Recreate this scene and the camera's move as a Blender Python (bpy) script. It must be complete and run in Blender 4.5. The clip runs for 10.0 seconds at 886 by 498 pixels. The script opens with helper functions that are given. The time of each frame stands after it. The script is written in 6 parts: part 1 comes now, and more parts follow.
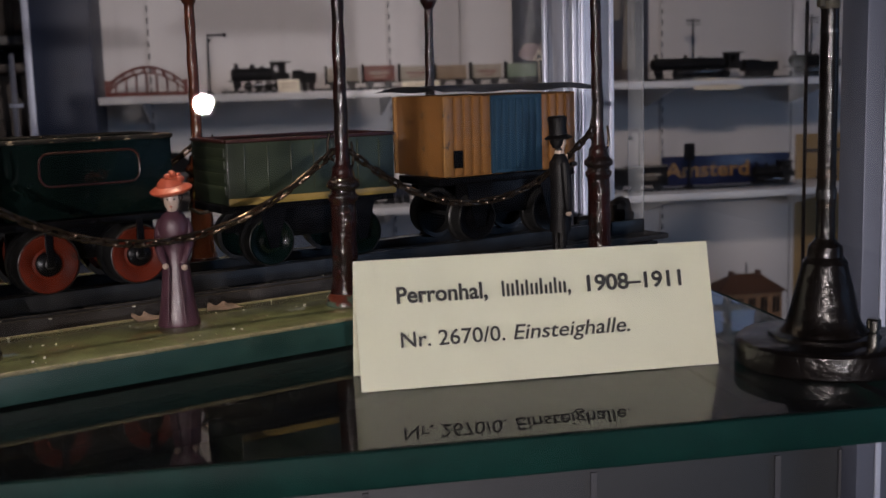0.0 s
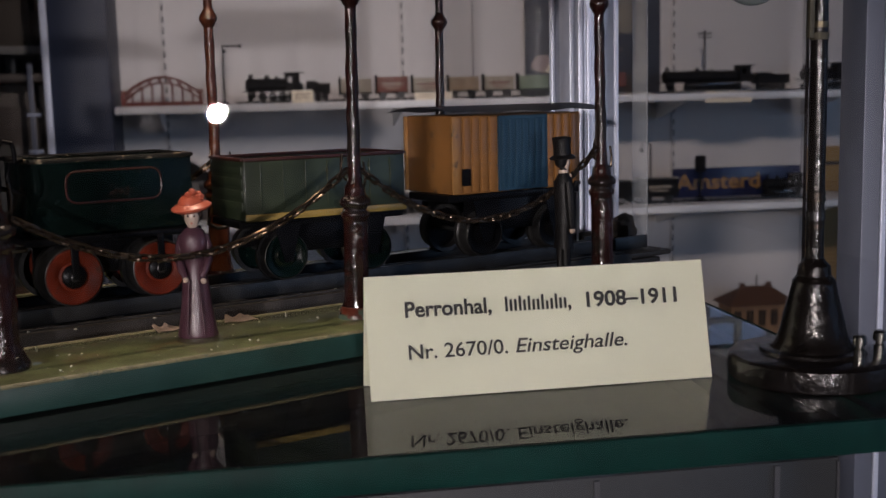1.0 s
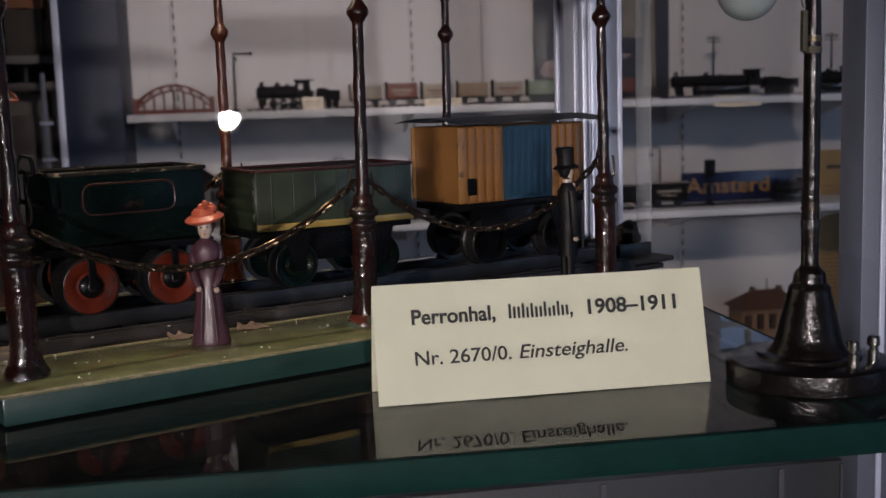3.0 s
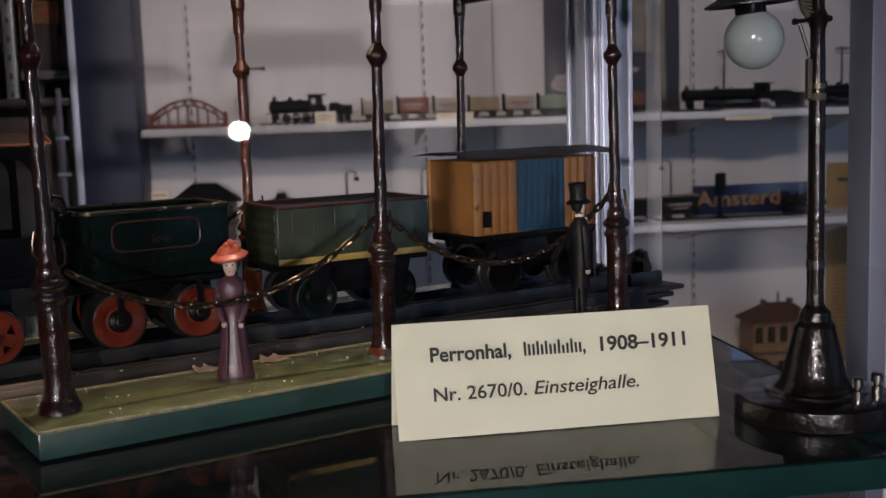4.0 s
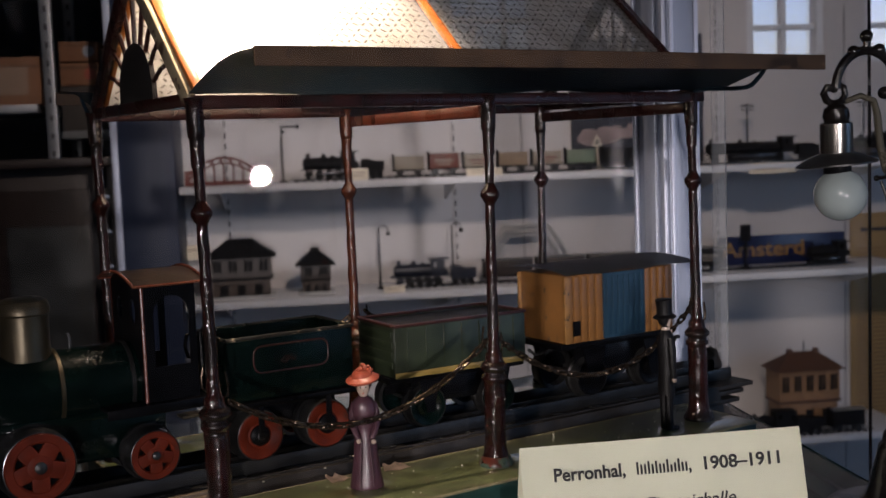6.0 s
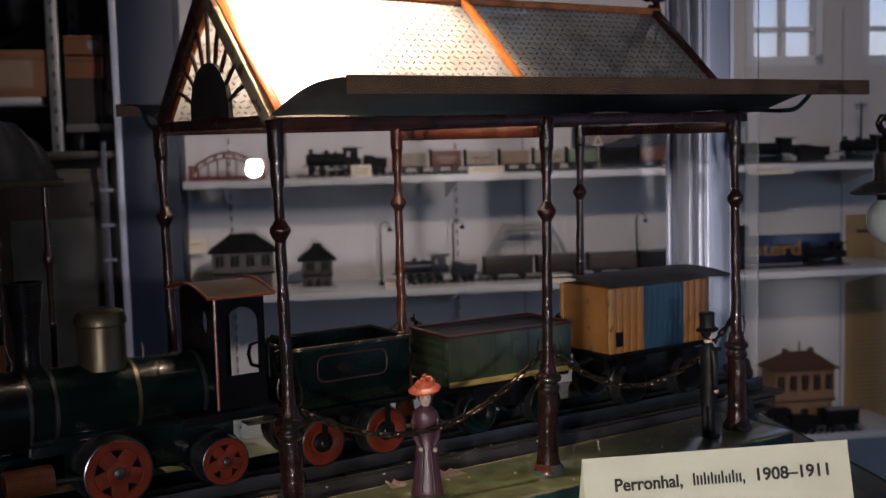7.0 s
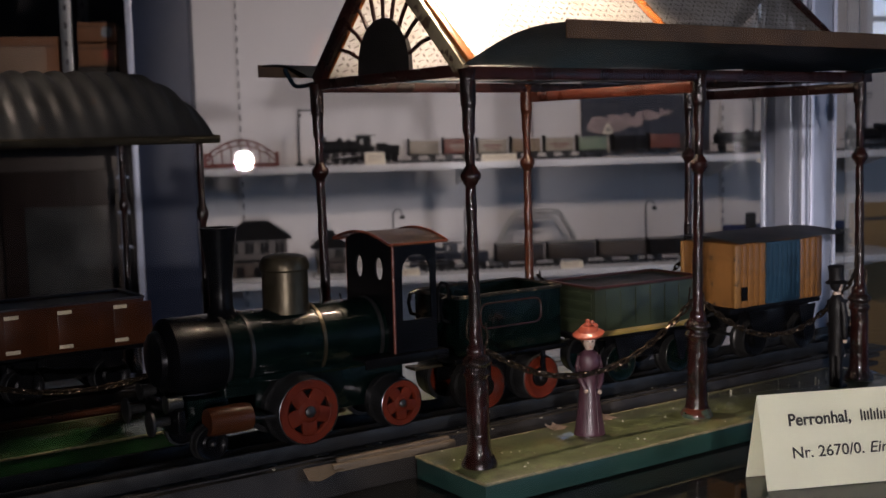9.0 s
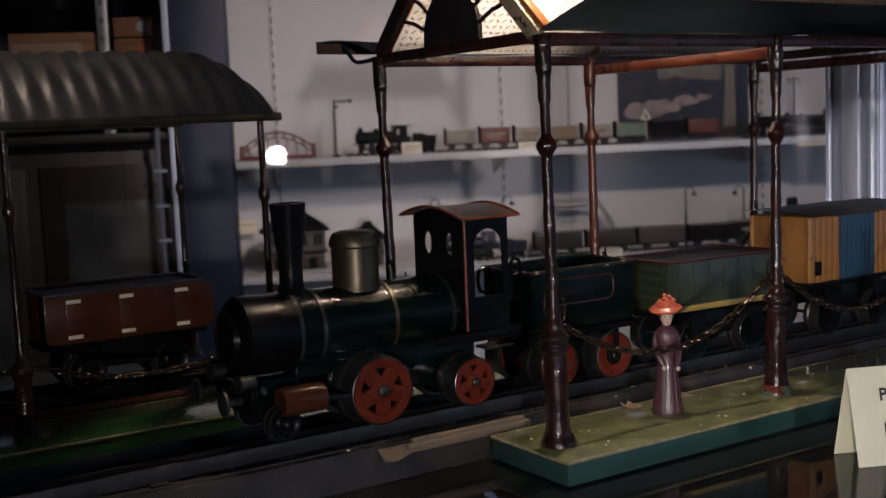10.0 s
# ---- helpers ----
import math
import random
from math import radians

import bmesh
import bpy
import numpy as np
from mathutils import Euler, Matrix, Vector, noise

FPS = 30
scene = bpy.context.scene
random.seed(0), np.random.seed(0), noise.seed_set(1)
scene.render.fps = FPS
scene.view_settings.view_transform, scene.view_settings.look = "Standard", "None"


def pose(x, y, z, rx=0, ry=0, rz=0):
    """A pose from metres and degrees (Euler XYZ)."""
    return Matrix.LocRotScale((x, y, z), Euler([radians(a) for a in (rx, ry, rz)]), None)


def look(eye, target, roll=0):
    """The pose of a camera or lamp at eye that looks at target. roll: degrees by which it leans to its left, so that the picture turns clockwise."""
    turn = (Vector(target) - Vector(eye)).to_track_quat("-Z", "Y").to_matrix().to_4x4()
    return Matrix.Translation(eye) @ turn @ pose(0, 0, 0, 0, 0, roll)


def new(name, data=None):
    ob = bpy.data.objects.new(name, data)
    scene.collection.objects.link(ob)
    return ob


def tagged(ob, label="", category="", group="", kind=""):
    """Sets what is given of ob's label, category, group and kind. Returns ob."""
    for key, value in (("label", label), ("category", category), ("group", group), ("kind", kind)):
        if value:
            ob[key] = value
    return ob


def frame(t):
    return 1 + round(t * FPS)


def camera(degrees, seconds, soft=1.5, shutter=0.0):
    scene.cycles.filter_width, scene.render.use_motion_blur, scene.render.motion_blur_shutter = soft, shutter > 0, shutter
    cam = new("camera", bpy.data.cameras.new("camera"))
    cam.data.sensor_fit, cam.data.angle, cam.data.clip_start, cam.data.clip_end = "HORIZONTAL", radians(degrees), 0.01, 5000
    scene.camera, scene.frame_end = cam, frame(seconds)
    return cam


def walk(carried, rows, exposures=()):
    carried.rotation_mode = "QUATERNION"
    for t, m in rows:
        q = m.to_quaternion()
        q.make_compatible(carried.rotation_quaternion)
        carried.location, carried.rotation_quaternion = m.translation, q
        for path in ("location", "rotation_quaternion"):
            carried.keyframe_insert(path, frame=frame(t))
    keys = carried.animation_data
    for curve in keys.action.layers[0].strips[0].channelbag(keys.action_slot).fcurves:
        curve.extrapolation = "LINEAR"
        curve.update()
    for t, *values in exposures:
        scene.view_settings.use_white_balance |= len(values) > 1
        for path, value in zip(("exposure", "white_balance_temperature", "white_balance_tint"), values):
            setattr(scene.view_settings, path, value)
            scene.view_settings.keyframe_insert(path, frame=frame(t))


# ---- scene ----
cam = camera(42.89, 10.0, 1.4)
cam.data.dof.use_dof, cam.data.dof.focus_distance, cam.data.dof.aperture_fstop = True, 0.54, 24.0
PATH = [
    (0, (-0.2431, -0.4253, 1.3058), (0.0957, 0.0622, 1.2186), -1.64),
    (0.5, (-0.2482, -0.4349, 1.3089), (0.0866, 0.0559, 1.2253), -1.60),
    (1, (-0.2532, -0.4438, 1.3119), (0.0807, 0.0478, 1.2296), -1.34),
    (1.5, (-0.2569, -0.4485, 1.3130), (0.0744, 0.0438, 1.2241), -1.55),
    (2, (-0.2567, -0.4506, 1.3135), (0.0717, 0.0446, 1.2304), -1.83),
    (3.5, (-0.2624, -0.4606, 1.3201), (0.0666, 0.0350, 1.2419), -1.62),
    (4, (-0.2689, -0.4673, 1.3304), (0.0561, 0.0315, 1.2555), -1.80),
    (4.5, (-0.2774, -0.4771, 1.3438), (0.0471, 0.0227, 1.2734), -2.22),
    (5, (-0.2919, -0.4836, 1.3558), (0.0343, 0.0161, 1.2926), -2.43),
    (5.5, (-0.3165, -0.4860, 1.3691), (0.0033, 0.0189, 1.3161), -2.34),
    (7, (-0.3798, -0.4817, 1.3964), (-0.0539, 0.0187, 1.3379), -1.45),
    (7.5, (-0.4082, -0.4789, 1.3972), (-0.0821, 0.0216, 1.3417), -1.23),
    (8, (-0.4339, -0.4743, 1.3928), (-0.1011, 0.0213, 1.3329), -1.47),
    (8.5, (-0.4645, -0.4633, 1.3870), (-0.1267, 0.0288, 1.3265), -1.09),
    (9, (-0.4767, -0.4459, 1.3763), (-0.1414, 0.0479, 1.3152), -1.42),
    (9.5, (-0.4848, -0.4338, 1.3704), (-0.1648, 0.0677, 1.2920), -2.02),
    (10, (-0.4866, -0.4219, 1.3661), (-0.1653, 0.0807, 1.3018), -2.40),
]
walk(cam, [(t, look(eye, target, roll)) for t, eye, target, roll in PATH], [(0.0, -0.09, 6650, 21), (2.2, -0.12, 6650, 21), (4.2, 0.03, 6650, 21), (5.5, 0.0, 6650, 21), (7.5, -0.06, 6650, 21), (10.0, -0.05, 6650, 21)])

# ---- directions: station axes are x and y; the show case and the room are turned by SKEW ----
SKEW = 24.5
SA, CA = math.sin(radians(SKEW)), math.cos(radians(SKEW))


def room(u, v, z):
    """World place of a point given along the case front (u), into it (v) and up."""
    return Vector((u * CA + v * SA, -u * SA + v * CA, z))


def rpose(u, v, z, turn=0.0):
    p = room(u, v, z)
    return pose(p.x, p.y, p.z, 0, 0, turn - SKEW)


# ---- world and light ----
scene.view_settings.exposure = 0.0
world = bpy.data.worlds.new("world")
scene.world = world
world.use_nodes = True
wn = world.node_tree
sky = wn.nodes.new("ShaderNodeTexSky")
sky.sky_type, sky.sun_disc = "NISHITA", False
sky.sun_elevation, sky.sun_rotation = radians(24), radians(200)
wn.nodes["Background"].inputs[1].default_value = 0.10
wn.links.new(sky.outputs[0], wn.nodes["Background"].inputs[0])


def lamp(name, kind, place, energy, colour, size, target=None, spot=None, blend=0.5):
    data = bpy.data.lights.new(name, kind)
    data.energy, data.color = energy, colour
    if kind == "AREA":
        data.size = size
    else:
        data.shadow_soft_size = size
    if spot:
        data.spot_size, data.spot_blend = radians(spot), blend
    ob = new(name, data)
    ob.matrix_world = look(place, target) if target is not None else Matrix.Translation(place)
    return ob


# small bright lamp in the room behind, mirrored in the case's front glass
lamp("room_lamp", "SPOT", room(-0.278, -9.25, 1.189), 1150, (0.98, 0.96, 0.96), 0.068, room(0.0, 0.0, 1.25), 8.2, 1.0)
# front fill spot, added unseen behind the visitor, turned on the show case
lamp("added_front_spot", "SPOT", room(-1.50, -3.4, 1.86), 400, (1.0, 0.94, 0.88), 0.12, room(0.065, -0.09, 1.205), 9.0, 1.0)
# warm halogen spot under the case top
lamp("case_spot", "SPOT", Vector((-0.055, 0.058, 1.620)), 29, (1.0, 0.82, 0.60), 0.012, Vector((-0.082, 0.056, 1.44)), 62, 0.65)
# spot added without a known fixture, brightens the ribbed shed roof
lamp("added_shed_spot", "SPOT", Vector((-0.40, 0.22, 1.66)), 1.6, (1.0, 0.84, 0.66), 0.012, Vector((-0.335, 0.262, 1.38)), 50, 0.9)
# ceiling lamp over the aisle in front of the wall shelves
lamp("ceiling_lamp_light", "SPOT", room(0.45, 0.35, 2.35), 84, (1.0, 0.865, 0.755), 0.09, room(0.36, 2.8, 1.44), 96, 1.0)
# blue fill light, added at an unseen opening in the east wall
lamp("window_light", "AREA", room(4.42, -2.2, 1.75), 29, (0.34, 0.60, 1.0), 1.5, room(0.3, 2.6, 1.1))


# ---- materials ----
def links(nt, a, b):
    nt.links.new(a, b)


def surface(name, colour, rough=0.5, metal=0.0, vary=0.15, scale=60.0, fine=400.0, bump=0.15, wear=None, wear_at=0.62, wear_scale=90.0, coat=0.0, per_piece=0.0, spec=0.5, depth=0.0006, coat_rough=0.12):
    """A painted, printed or bare surface: two sizes of mottling, fine relief and, if asked, chips that show what lies under it."""
    m = bpy.data.materials.new(name)
    m.use_nodes = True
    nt = m.node_tree
    b = nt.nodes["Principled BSDF"]
    tc = nt.nodes.new("ShaderNodeTexCoord")
    n1, n2 = nt.nodes.new("ShaderNodeTexNoise"), nt.nodes.new("ShaderNodeTexNoise")
    n1.inputs["Scale"].default_value, n1.inputs["Detail"].default_value = scale, 6
    n2.inputs["Scale"].default_value, n2.inputs["Detail"].default_value = fine, 3
    links(nt, tc.outputs["Object"], n1.inputs["Vector"])
    links(nt, tc.outputs["Object"], n2.inputs["Vector"])
    ramp = nt.nodes.new("ShaderNodeValToRGB")
    dark = tuple(c * (1 - vary) for c in colour[:3]) + (1,)
    lite = tuple(min(1, c * (1 + vary)) for c in colour[:3]) + (1,)
    ramp.color_ramp.elements[0].position, ramp.color_ramp.elements[0].color = 0.3, dark
    ramp.color_ramp.elements[1].position, ramp.color_ramp.elements[1].color = 0.7, lite
    links(nt, n1.outputs["Fac"], ramp.inputs["Fac"])
    col = ramp.outputs["Color"]
    mul = nt.nodes.new("ShaderNodeMix")
    mul.data_type, mul.blend_type = "RGBA", "MULTIPLY"
    mul.inputs["Factor"].default_value = min(1.0, vary * 1.5)
    links(nt, col, mul.inputs[6])
    links(nt, n2.outputs["Fac"], mul.inputs[7])
    col = mul.outputs[2]
    if per_piece:
        info = nt.nodes.new("ShaderNodeObjectInfo")
        hsv = nt.nodes.new("ShaderNodeHueSaturation")
        mr = nt.nodes.new("ShaderNodeMapRange")
        mr.inputs["To Min"].default_value, mr.inputs["To Max"].default_value = 1 - per_piece, 1 + per_piece
        links(nt, info.outputs["Random"], mr.inputs["Value"])
        links(nt, mr.outputs[0], hsv.inputs["Value"])
        links(nt, col, hsv.inputs["Color"])
        col = hsv.outputs[0]
    rr = nt.nodes.new("ShaderNodeMapRange")
    rr.inputs["To Min"].default_value, rr.inputs["To Max"].default_value = max(0.02, rough * 0.75), min(1, rough * 1.25)
    links(nt, n1.outputs["Fac"], rr.inputs["Value"])
    links(nt, rr.outputs[0], b.inputs["Roughness"])
    b.inputs["Metallic"].default_value = metal
    b.inputs["Specular IOR Level"].default_value = spec
    if wear:
        n3 = nt.nodes.new("ShaderNodeTexNoise")
        n3.inputs["Scale"].default_value, n3.inputs["Detail"].default_value, n3.inputs["Roughness"].default_value = wear_scale, 8, 0.7
        links(nt, tc.outputs["Object"], n3.inputs["Vector"])
        step = nt.nodes.new("ShaderNodeMapRange")
        step.inputs["From Min"].default_value, step.inputs["From Max"].default_value = wear_at, wear_at + 0.03
        links(nt, n3.outputs["Fac"], step.inputs["Value"])
        mx = nt.nodes.new("ShaderNodeMix")
        mx.data_type = "RGBA"
        links(nt, step.outputs[0], mx.inputs["Factor"])
        links(nt, col, mx.inputs[6])
        mx.inputs[7].default_value = (*wear, 1)
        col = mx.outputs[2]
    links(nt, col, b.inputs["Base Color"])
    if coat:
        b.inputs["Coat Weight"].default_value, b.inputs["Coat Roughness"].default_value = coat, coat_rough
    bp = nt.nodes.new("ShaderNodeBump")
    bp.inputs["Strength"].default_value, bp.inputs["Distance"].default_value = bump, depth
    links(nt, n2.outputs["Fac"], bp.inputs["Height"])
    links(nt, bp.outputs[0], b.inputs["Normal"])
    if coat:
        links(nt, bp.outputs[0], b.inputs["Coat Normal"])
    return m


def pane_glass(name, tint=(1, 1, 1), rough=0.0, ior=1.5, dust=0.0):
    m = bpy.data.materials.new(name)
    m.use_nodes = True
    nt = m.node_tree
    nt.nodes.remove(nt.nodes["Principled BSDF"])
    tr, gl, mx, fr = (nt.nodes.new(k) for k in ("ShaderNodeBsdfTransparent", "ShaderNodeBsdfGlossy", "ShaderNodeMixShader", "ShaderNodeFresnel"))
    tr.inputs[0].default_value = (*tint, 1)
    gl.inputs["Roughness"].default_value = rough
    fr.inputs["IOR"].default_value = ior
    links(nt, fr.outputs[0], mx.inputs[0])
    links(nt, tr.outputs[0], mx.inputs[1])
    links(nt, gl.outputs[0], mx.inputs[2])
    out = mx.outputs[0]
    if dust:
        tc, nz, mr = (nt.nodes.new(k) for k in ("ShaderNodeTexCoord", "ShaderNodeTexNoise", "ShaderNodeMapRange"))
        df, m2 = nt.nodes.new("ShaderNodeBsdfDiffuse"), nt.nodes.new("ShaderNodeMixShader")
        df.inputs[0].default_value = (0.6, 0.62, 0.62, 1)
        nz.inputs["Scale"].default_value, nz.inputs["Detail"].default_value = 14, 8
        mr.inputs["From Min"].default_value, mr.inputs["From Max"].default_value = 0.35, 0.7
        mr.inputs["To Min"].default_value, mr.inputs["To Max"].default_value = dust * 0.5, dust * 1.6
        links(nt, tc.outputs["Object"], nz.inputs["Vector"])
        links(nt, nz.outputs["Fac"], mr.inputs["Value"])
        links(nt, mr.outputs[0], m2.inputs[0])
        links(nt, out, m2.inputs[1])
        links(nt, df.outputs[0], m2.inputs[2])
        out = m2.outputs[0]
    links(nt, out, nt.nodes["Material Output"].inputs[0])
    return m


def roof_sheet():
    """Thin translucent sheet printed with a herringbone of short dashes."""
    m = bpy.data.materials.new("printed_translucent_sheet")
    m.use_nodes = True
    nt = m.node_tree
    nt.nodes.remove(nt.nodes["Principled BSDF"])

    def op(kind, a, b=None):
        n = nt.nodes.new("ShaderNodeMath")
        n.operation = kind
        for i, v in enumerate((a, b)):
            if v is None:
                continue
            if isinstance(v, (int, float)):
                n.inputs[i].default_value = v
            else:
                links(nt, v, n.inputs[i])
        return n.outputs[0]

    tc, sep = nt.nodes.new("ShaderNodeTexCoord"), nt.nodes.new("ShaderNodeSeparateXYZ")
    links(nt, tc.outputs["Object"], sep.inputs[0])
    gx, gy = op("MULTIPLY", sep.outputs[0], 205), op("MULTIPLY", sep.outputs[1], 205)
    fx, fy = op("SUBTRACT", op("FRACT", gx), 0.5), op("SUBTRACT", op("FRACT", gy), 0.5)
    par = op("MODULO", op("ADD", op("ADD", op("FLOOR", gx), op("FLOOR", gy)), 1000), 2)
    d1, d2 = op("ADD", fx, fy), op("SUBTRACT", fx, fy)
    one = op("SUBTRACT", 1, par)
    along = op("ADD", op("MULTIPLY", d1, par), op("MULTIPLY", d2, one))
    across = op("ADD", op("MULTIPLY", d2, par), op("MULTIPLY", d1, one))
    mask = op("MULTIPLY", op("LESS_THAN", op("ABSOLUTE", across), 0.17), op("LESS_THAN", op("ABSOLUTE", along), 0.46))
    noise1 = nt.nodes.new("ShaderNodeTexNoise")
    noise1.inputs["Scale"].default_value, noise1.inputs["Detail"].default_value = 35, 6
    links(nt, tc.outputs["Object"], noise1.inputs["Vector"])
    ramp = nt.nodes.new("ShaderNodeValToRGB")
    ramp.color_ramp.elements[0].color, ramp.color_ramp.elements[1].color = (0.40, 0.38, 0.34, 1), (0.62, 0.61, 0.59, 1)
    ramp.color_ramp.elements[0].position, ramp.color_ramp.elements[1].position = 0.3, 0.6
    links(nt, noise1.outputs["Fac"], ramp.inputs[0])
    col = nt.nodes.new("ShaderNodeMix")
    col.data_type = "RGBA"
    links(nt, op("MULTIPLY", mask, 1.0), col.inputs["Factor"])
    links(nt, ramp.outputs[0], col.inputs[6])
    col.inputs[7].default_value = (0.04, 0.028, 0.02, 1)
    df, tl, gl = (nt.nodes.new(k) for k in ("ShaderNodeBsdfDiffuse", "ShaderNodeBsdfTranslucent", "ShaderNodeBsdfGlossy"))
    for n in (df, tl):
        links(nt, col.outputs[2], n.inputs[0])
    gl.inputs["Roughness"].default_value = 0.35
    gl.inputs[0].default_value = (0.9, 0.9, 0.9, 1)
    m1, m2 = nt.nodes.new("ShaderNodeMixShader"), nt.nodes.new("ShaderNodeMixShader")
    m1.inputs[0].default_value, m2.inputs[0].default_value = 0.64, 0.14
    links(nt, df.outputs[0], m1.inputs[1])
    links(nt, tl.outputs[0], m1.inputs[2])
    links(nt, m1.outputs[0], m2.inputs[1])
    links(nt, gl.outputs[0], m2.inputs[2])
    # the sheet is clear enough for the spot to reach the platform below
    tr, m3 = nt.nodes.new("ShaderNodeBsdfTransparent"), nt.nodes.new("ShaderNodeMixShader")
    links(nt, op("MULTIPLY", op("SUBTRACT", 1, mask), 0.40), m3.inputs[0])
    links(nt, m2.outputs[0], m3.inputs[1])
    links(nt, tr.outputs[0], m3.inputs[2])
    links(nt, m3.outputs[0], nt.nodes["Material Output"].inputs[0])
    return m


M_MAROON = surface("maroon_enamel", (0.024, 0.0065, 0.0050), 0.20, 0, 0.35, 80, 270, 1.0, (0.010, 0.007, 0.006), 0.50, 45, 1.0, depth=0.0008, coat_rough=0.03, spec=0.4)
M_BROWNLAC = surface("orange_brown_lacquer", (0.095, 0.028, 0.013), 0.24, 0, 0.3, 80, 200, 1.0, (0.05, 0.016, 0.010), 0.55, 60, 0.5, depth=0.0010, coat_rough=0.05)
M_BEAM = surface("maroon_lacquer", (0.038, 0.010, 0.0075), 0.28, 0, 0.35, 60, 260, 0.35, (0.016, 0.009, 0.008), 0.55, 40, 0.35)
# lamplight on one gable bar put into a pale gilt tone, with worn chips
M_LITGILT = surface("worn_lamp_lit_gilt", (0.50, 0.41, 0.26), 0.30, 0.25, 0.35, 90, 350, 0.5, (0.07, 0.03, 0.016), 0.535, 75, 0.5, coat_rough=0.08)
M_FOOT = surface("worn_orange_and_green_foot", (0.13, 0.028, 0.015), 0.3, 0, 0.4, 90, 400, 0.4, (0.045, 0.070, 0.050), 0.47, 60, 0.4)
M_ORANGE = surface("orange_lacquer", (0.15, 0.036, 0.018), 0.28, 0, 0.3, 80, 500, 0.2, (0.08, 0.03, 0.02), 0.60, 120, 0.5)
# orange lacquer for rafters and ridge, the spot's brightness put into the colour
M_RAFTER = surface("lamp_lit_orange_lacquer", (0.40, 0.125, 0.028), 0.22, 0, 0.35, 70, 400, 0.3, (0.14, 0.05, 0.02), 0.60, 90, 0.6, coat_rough=0.05)
M_DECK = surface("pale_green_deck_paint", (0.175, 0.205, 0.088), 0.34, 0, 0.46, 70, 500, 0.05, (0.13, 0.12, 0.065), 0.57, 130, 1.0, coat_rough=0.025)
M_DECKSIDE = surface("dark_teal_paint", (0.011, 0.042, 0.036), 0.35, 0, 0.25, 60, 400, 0.2, (0.09, 0.08, 0.05), 0.66, 160, 0.3)
M_EDGE = surface("worn_tan_edge", (0.25, 0.22, 0.12), 0.5, 0, 0.4, 150, 600, 0.2, (0.10, 0.11, 0.07), 0.56, 320)
M_SHEET = roof_sheet()
M_AWNING = surface("dark_blue_green_awning_paint", (0.011, 0.024, 0.036), 0.42, 0, 0.35, 40, 400, 0.2, (0.035, 0.027, 0.020), 0.64, 90, 0.0, spec=0.18)
M_AWNEDGE = surface("bronze_brown_paint", (0.085, 0.049, 0.027), 0.6, 0.0, 0.35, 60, 400, 0.2, (0.04, 0.022, 0.014), 0.6, 70, spec=0.2)
M_BLACK = surface("black_enamel", (0.0045, 0.0046, 0.0055), 0.30, 0, 0.3, 80, 400, 0.3, (0.04, 0.036, 0.03), 0.68, 120, 0.20, spec=0.06, coat_rough=0.05)
M_TANKGREEN = surface("dark_green_enamel", (0.0017, 0.0068, 0.0056), 0.26, 0, 0.3, 60, 300, 0.4, (0.03, 0.03, 0.025), 0.67, 140, 0.6, spec=0.08, coat_rough=0.04)
M_OLIVE = surface("olive_green_litho", (0.030, 0.042, 0.022), 0.36, 0, 0.35, 60, 400, 0.12, (0.12, 0.10, 0.06), 0.66, 160, 0.3)
M_YELLOWLINE = surface("ochre_line", (0.30, 0.20, 0.045), 0.4, 0, 0.25)
M_REDLINE = surface("dull_red_line", (0.042, 0.010, 0.008), 0.4, 0, 0.25)
M_WHEELRED = surface("red_lead_wheel_paint", (0.140, 0.019, 0.007), 0.5, 0, 0.35, 90, 500, 0.3, (0.05, 0.016, 0.010), 0.6, 130, spec=0.12)
M_STEEL = surface("dull_cast_steel", (0.15, 0.15, 0.155), 0.24, 0.9, 0.25, 120, 600, 0.1)
M_DARKSTEEL = surface("blackened_steel", (0.045, 0.045, 0.045), 0.38, 0.6, 0.3, 120, 600, 0.1)
M_BRASS = surface("tarnished_brass", (0.100, 0.082, 0.052), 0.36, 0.75, 0.3, 90, 500, 0.15)
M_NICKEL = surface("worn_nickel", (0.55, 0.53, 0.49), 0.22, 1.0, 0.2, 90, 500, 0.1)
M_OCHRE = surface("ochre_litho_tin", (0.24, 0.106, 0.029), 0.40, 0, 0.24, 50, 400, 0.12, (0.05, 0.03, 0.02), 0.605, 150, 0.25)
M_DOORBLUE = surface("slate_blue_litho", (0.014, 0.046, 0.078), 0.38, 0, 0.28, 50, 400, 0.12, (0.03, 0.03, 0.03), 0.67, 140)
M_SLATE = surface("slate_blue_roof_paint", (0.022, 0.023, 0.034), 0.42, 0, 0.4, 50, 400, 0.2, (0.09, 0.08, 0.07), 0.66, 100)
M_BROWN = surface("red_brown_litho", (0.066, 0.020, 0.007), 0.36, 0, 0.3, 50, 400, 0.15, (0.03, 0.012, 0.007), 0.62, 90, 0.2, spec=0.15)
M_PAPER = surface("cream_card", (0.84, 0.85, 0.70), 0.75, 0, 0.03, 40, 900, 0.06)
M_INK = surface("black_ink", (0.015, 0.015, 0.015), 0.7, 0, 0.05)
M_GREYINK = surface("grey_ink", (0.02, 0.02, 0.02), 0.7, 0, 0.05)
M_LAMPBLACK = surface("glossy_black_japan", (0.006, 0.0045, 0.004), 0.24, 0, 0.3, 90, 330, 0.8, (0.05, 0.03, 0.02), 0.66, 120, 0.35, spec=0.4, coat_rough=0.06)
M_OPAL = surface("opal_glass", (0.25, 0.295, 0.295), 0.12, 0, 0.03, 40, 300, 0.02, coat=0.6)
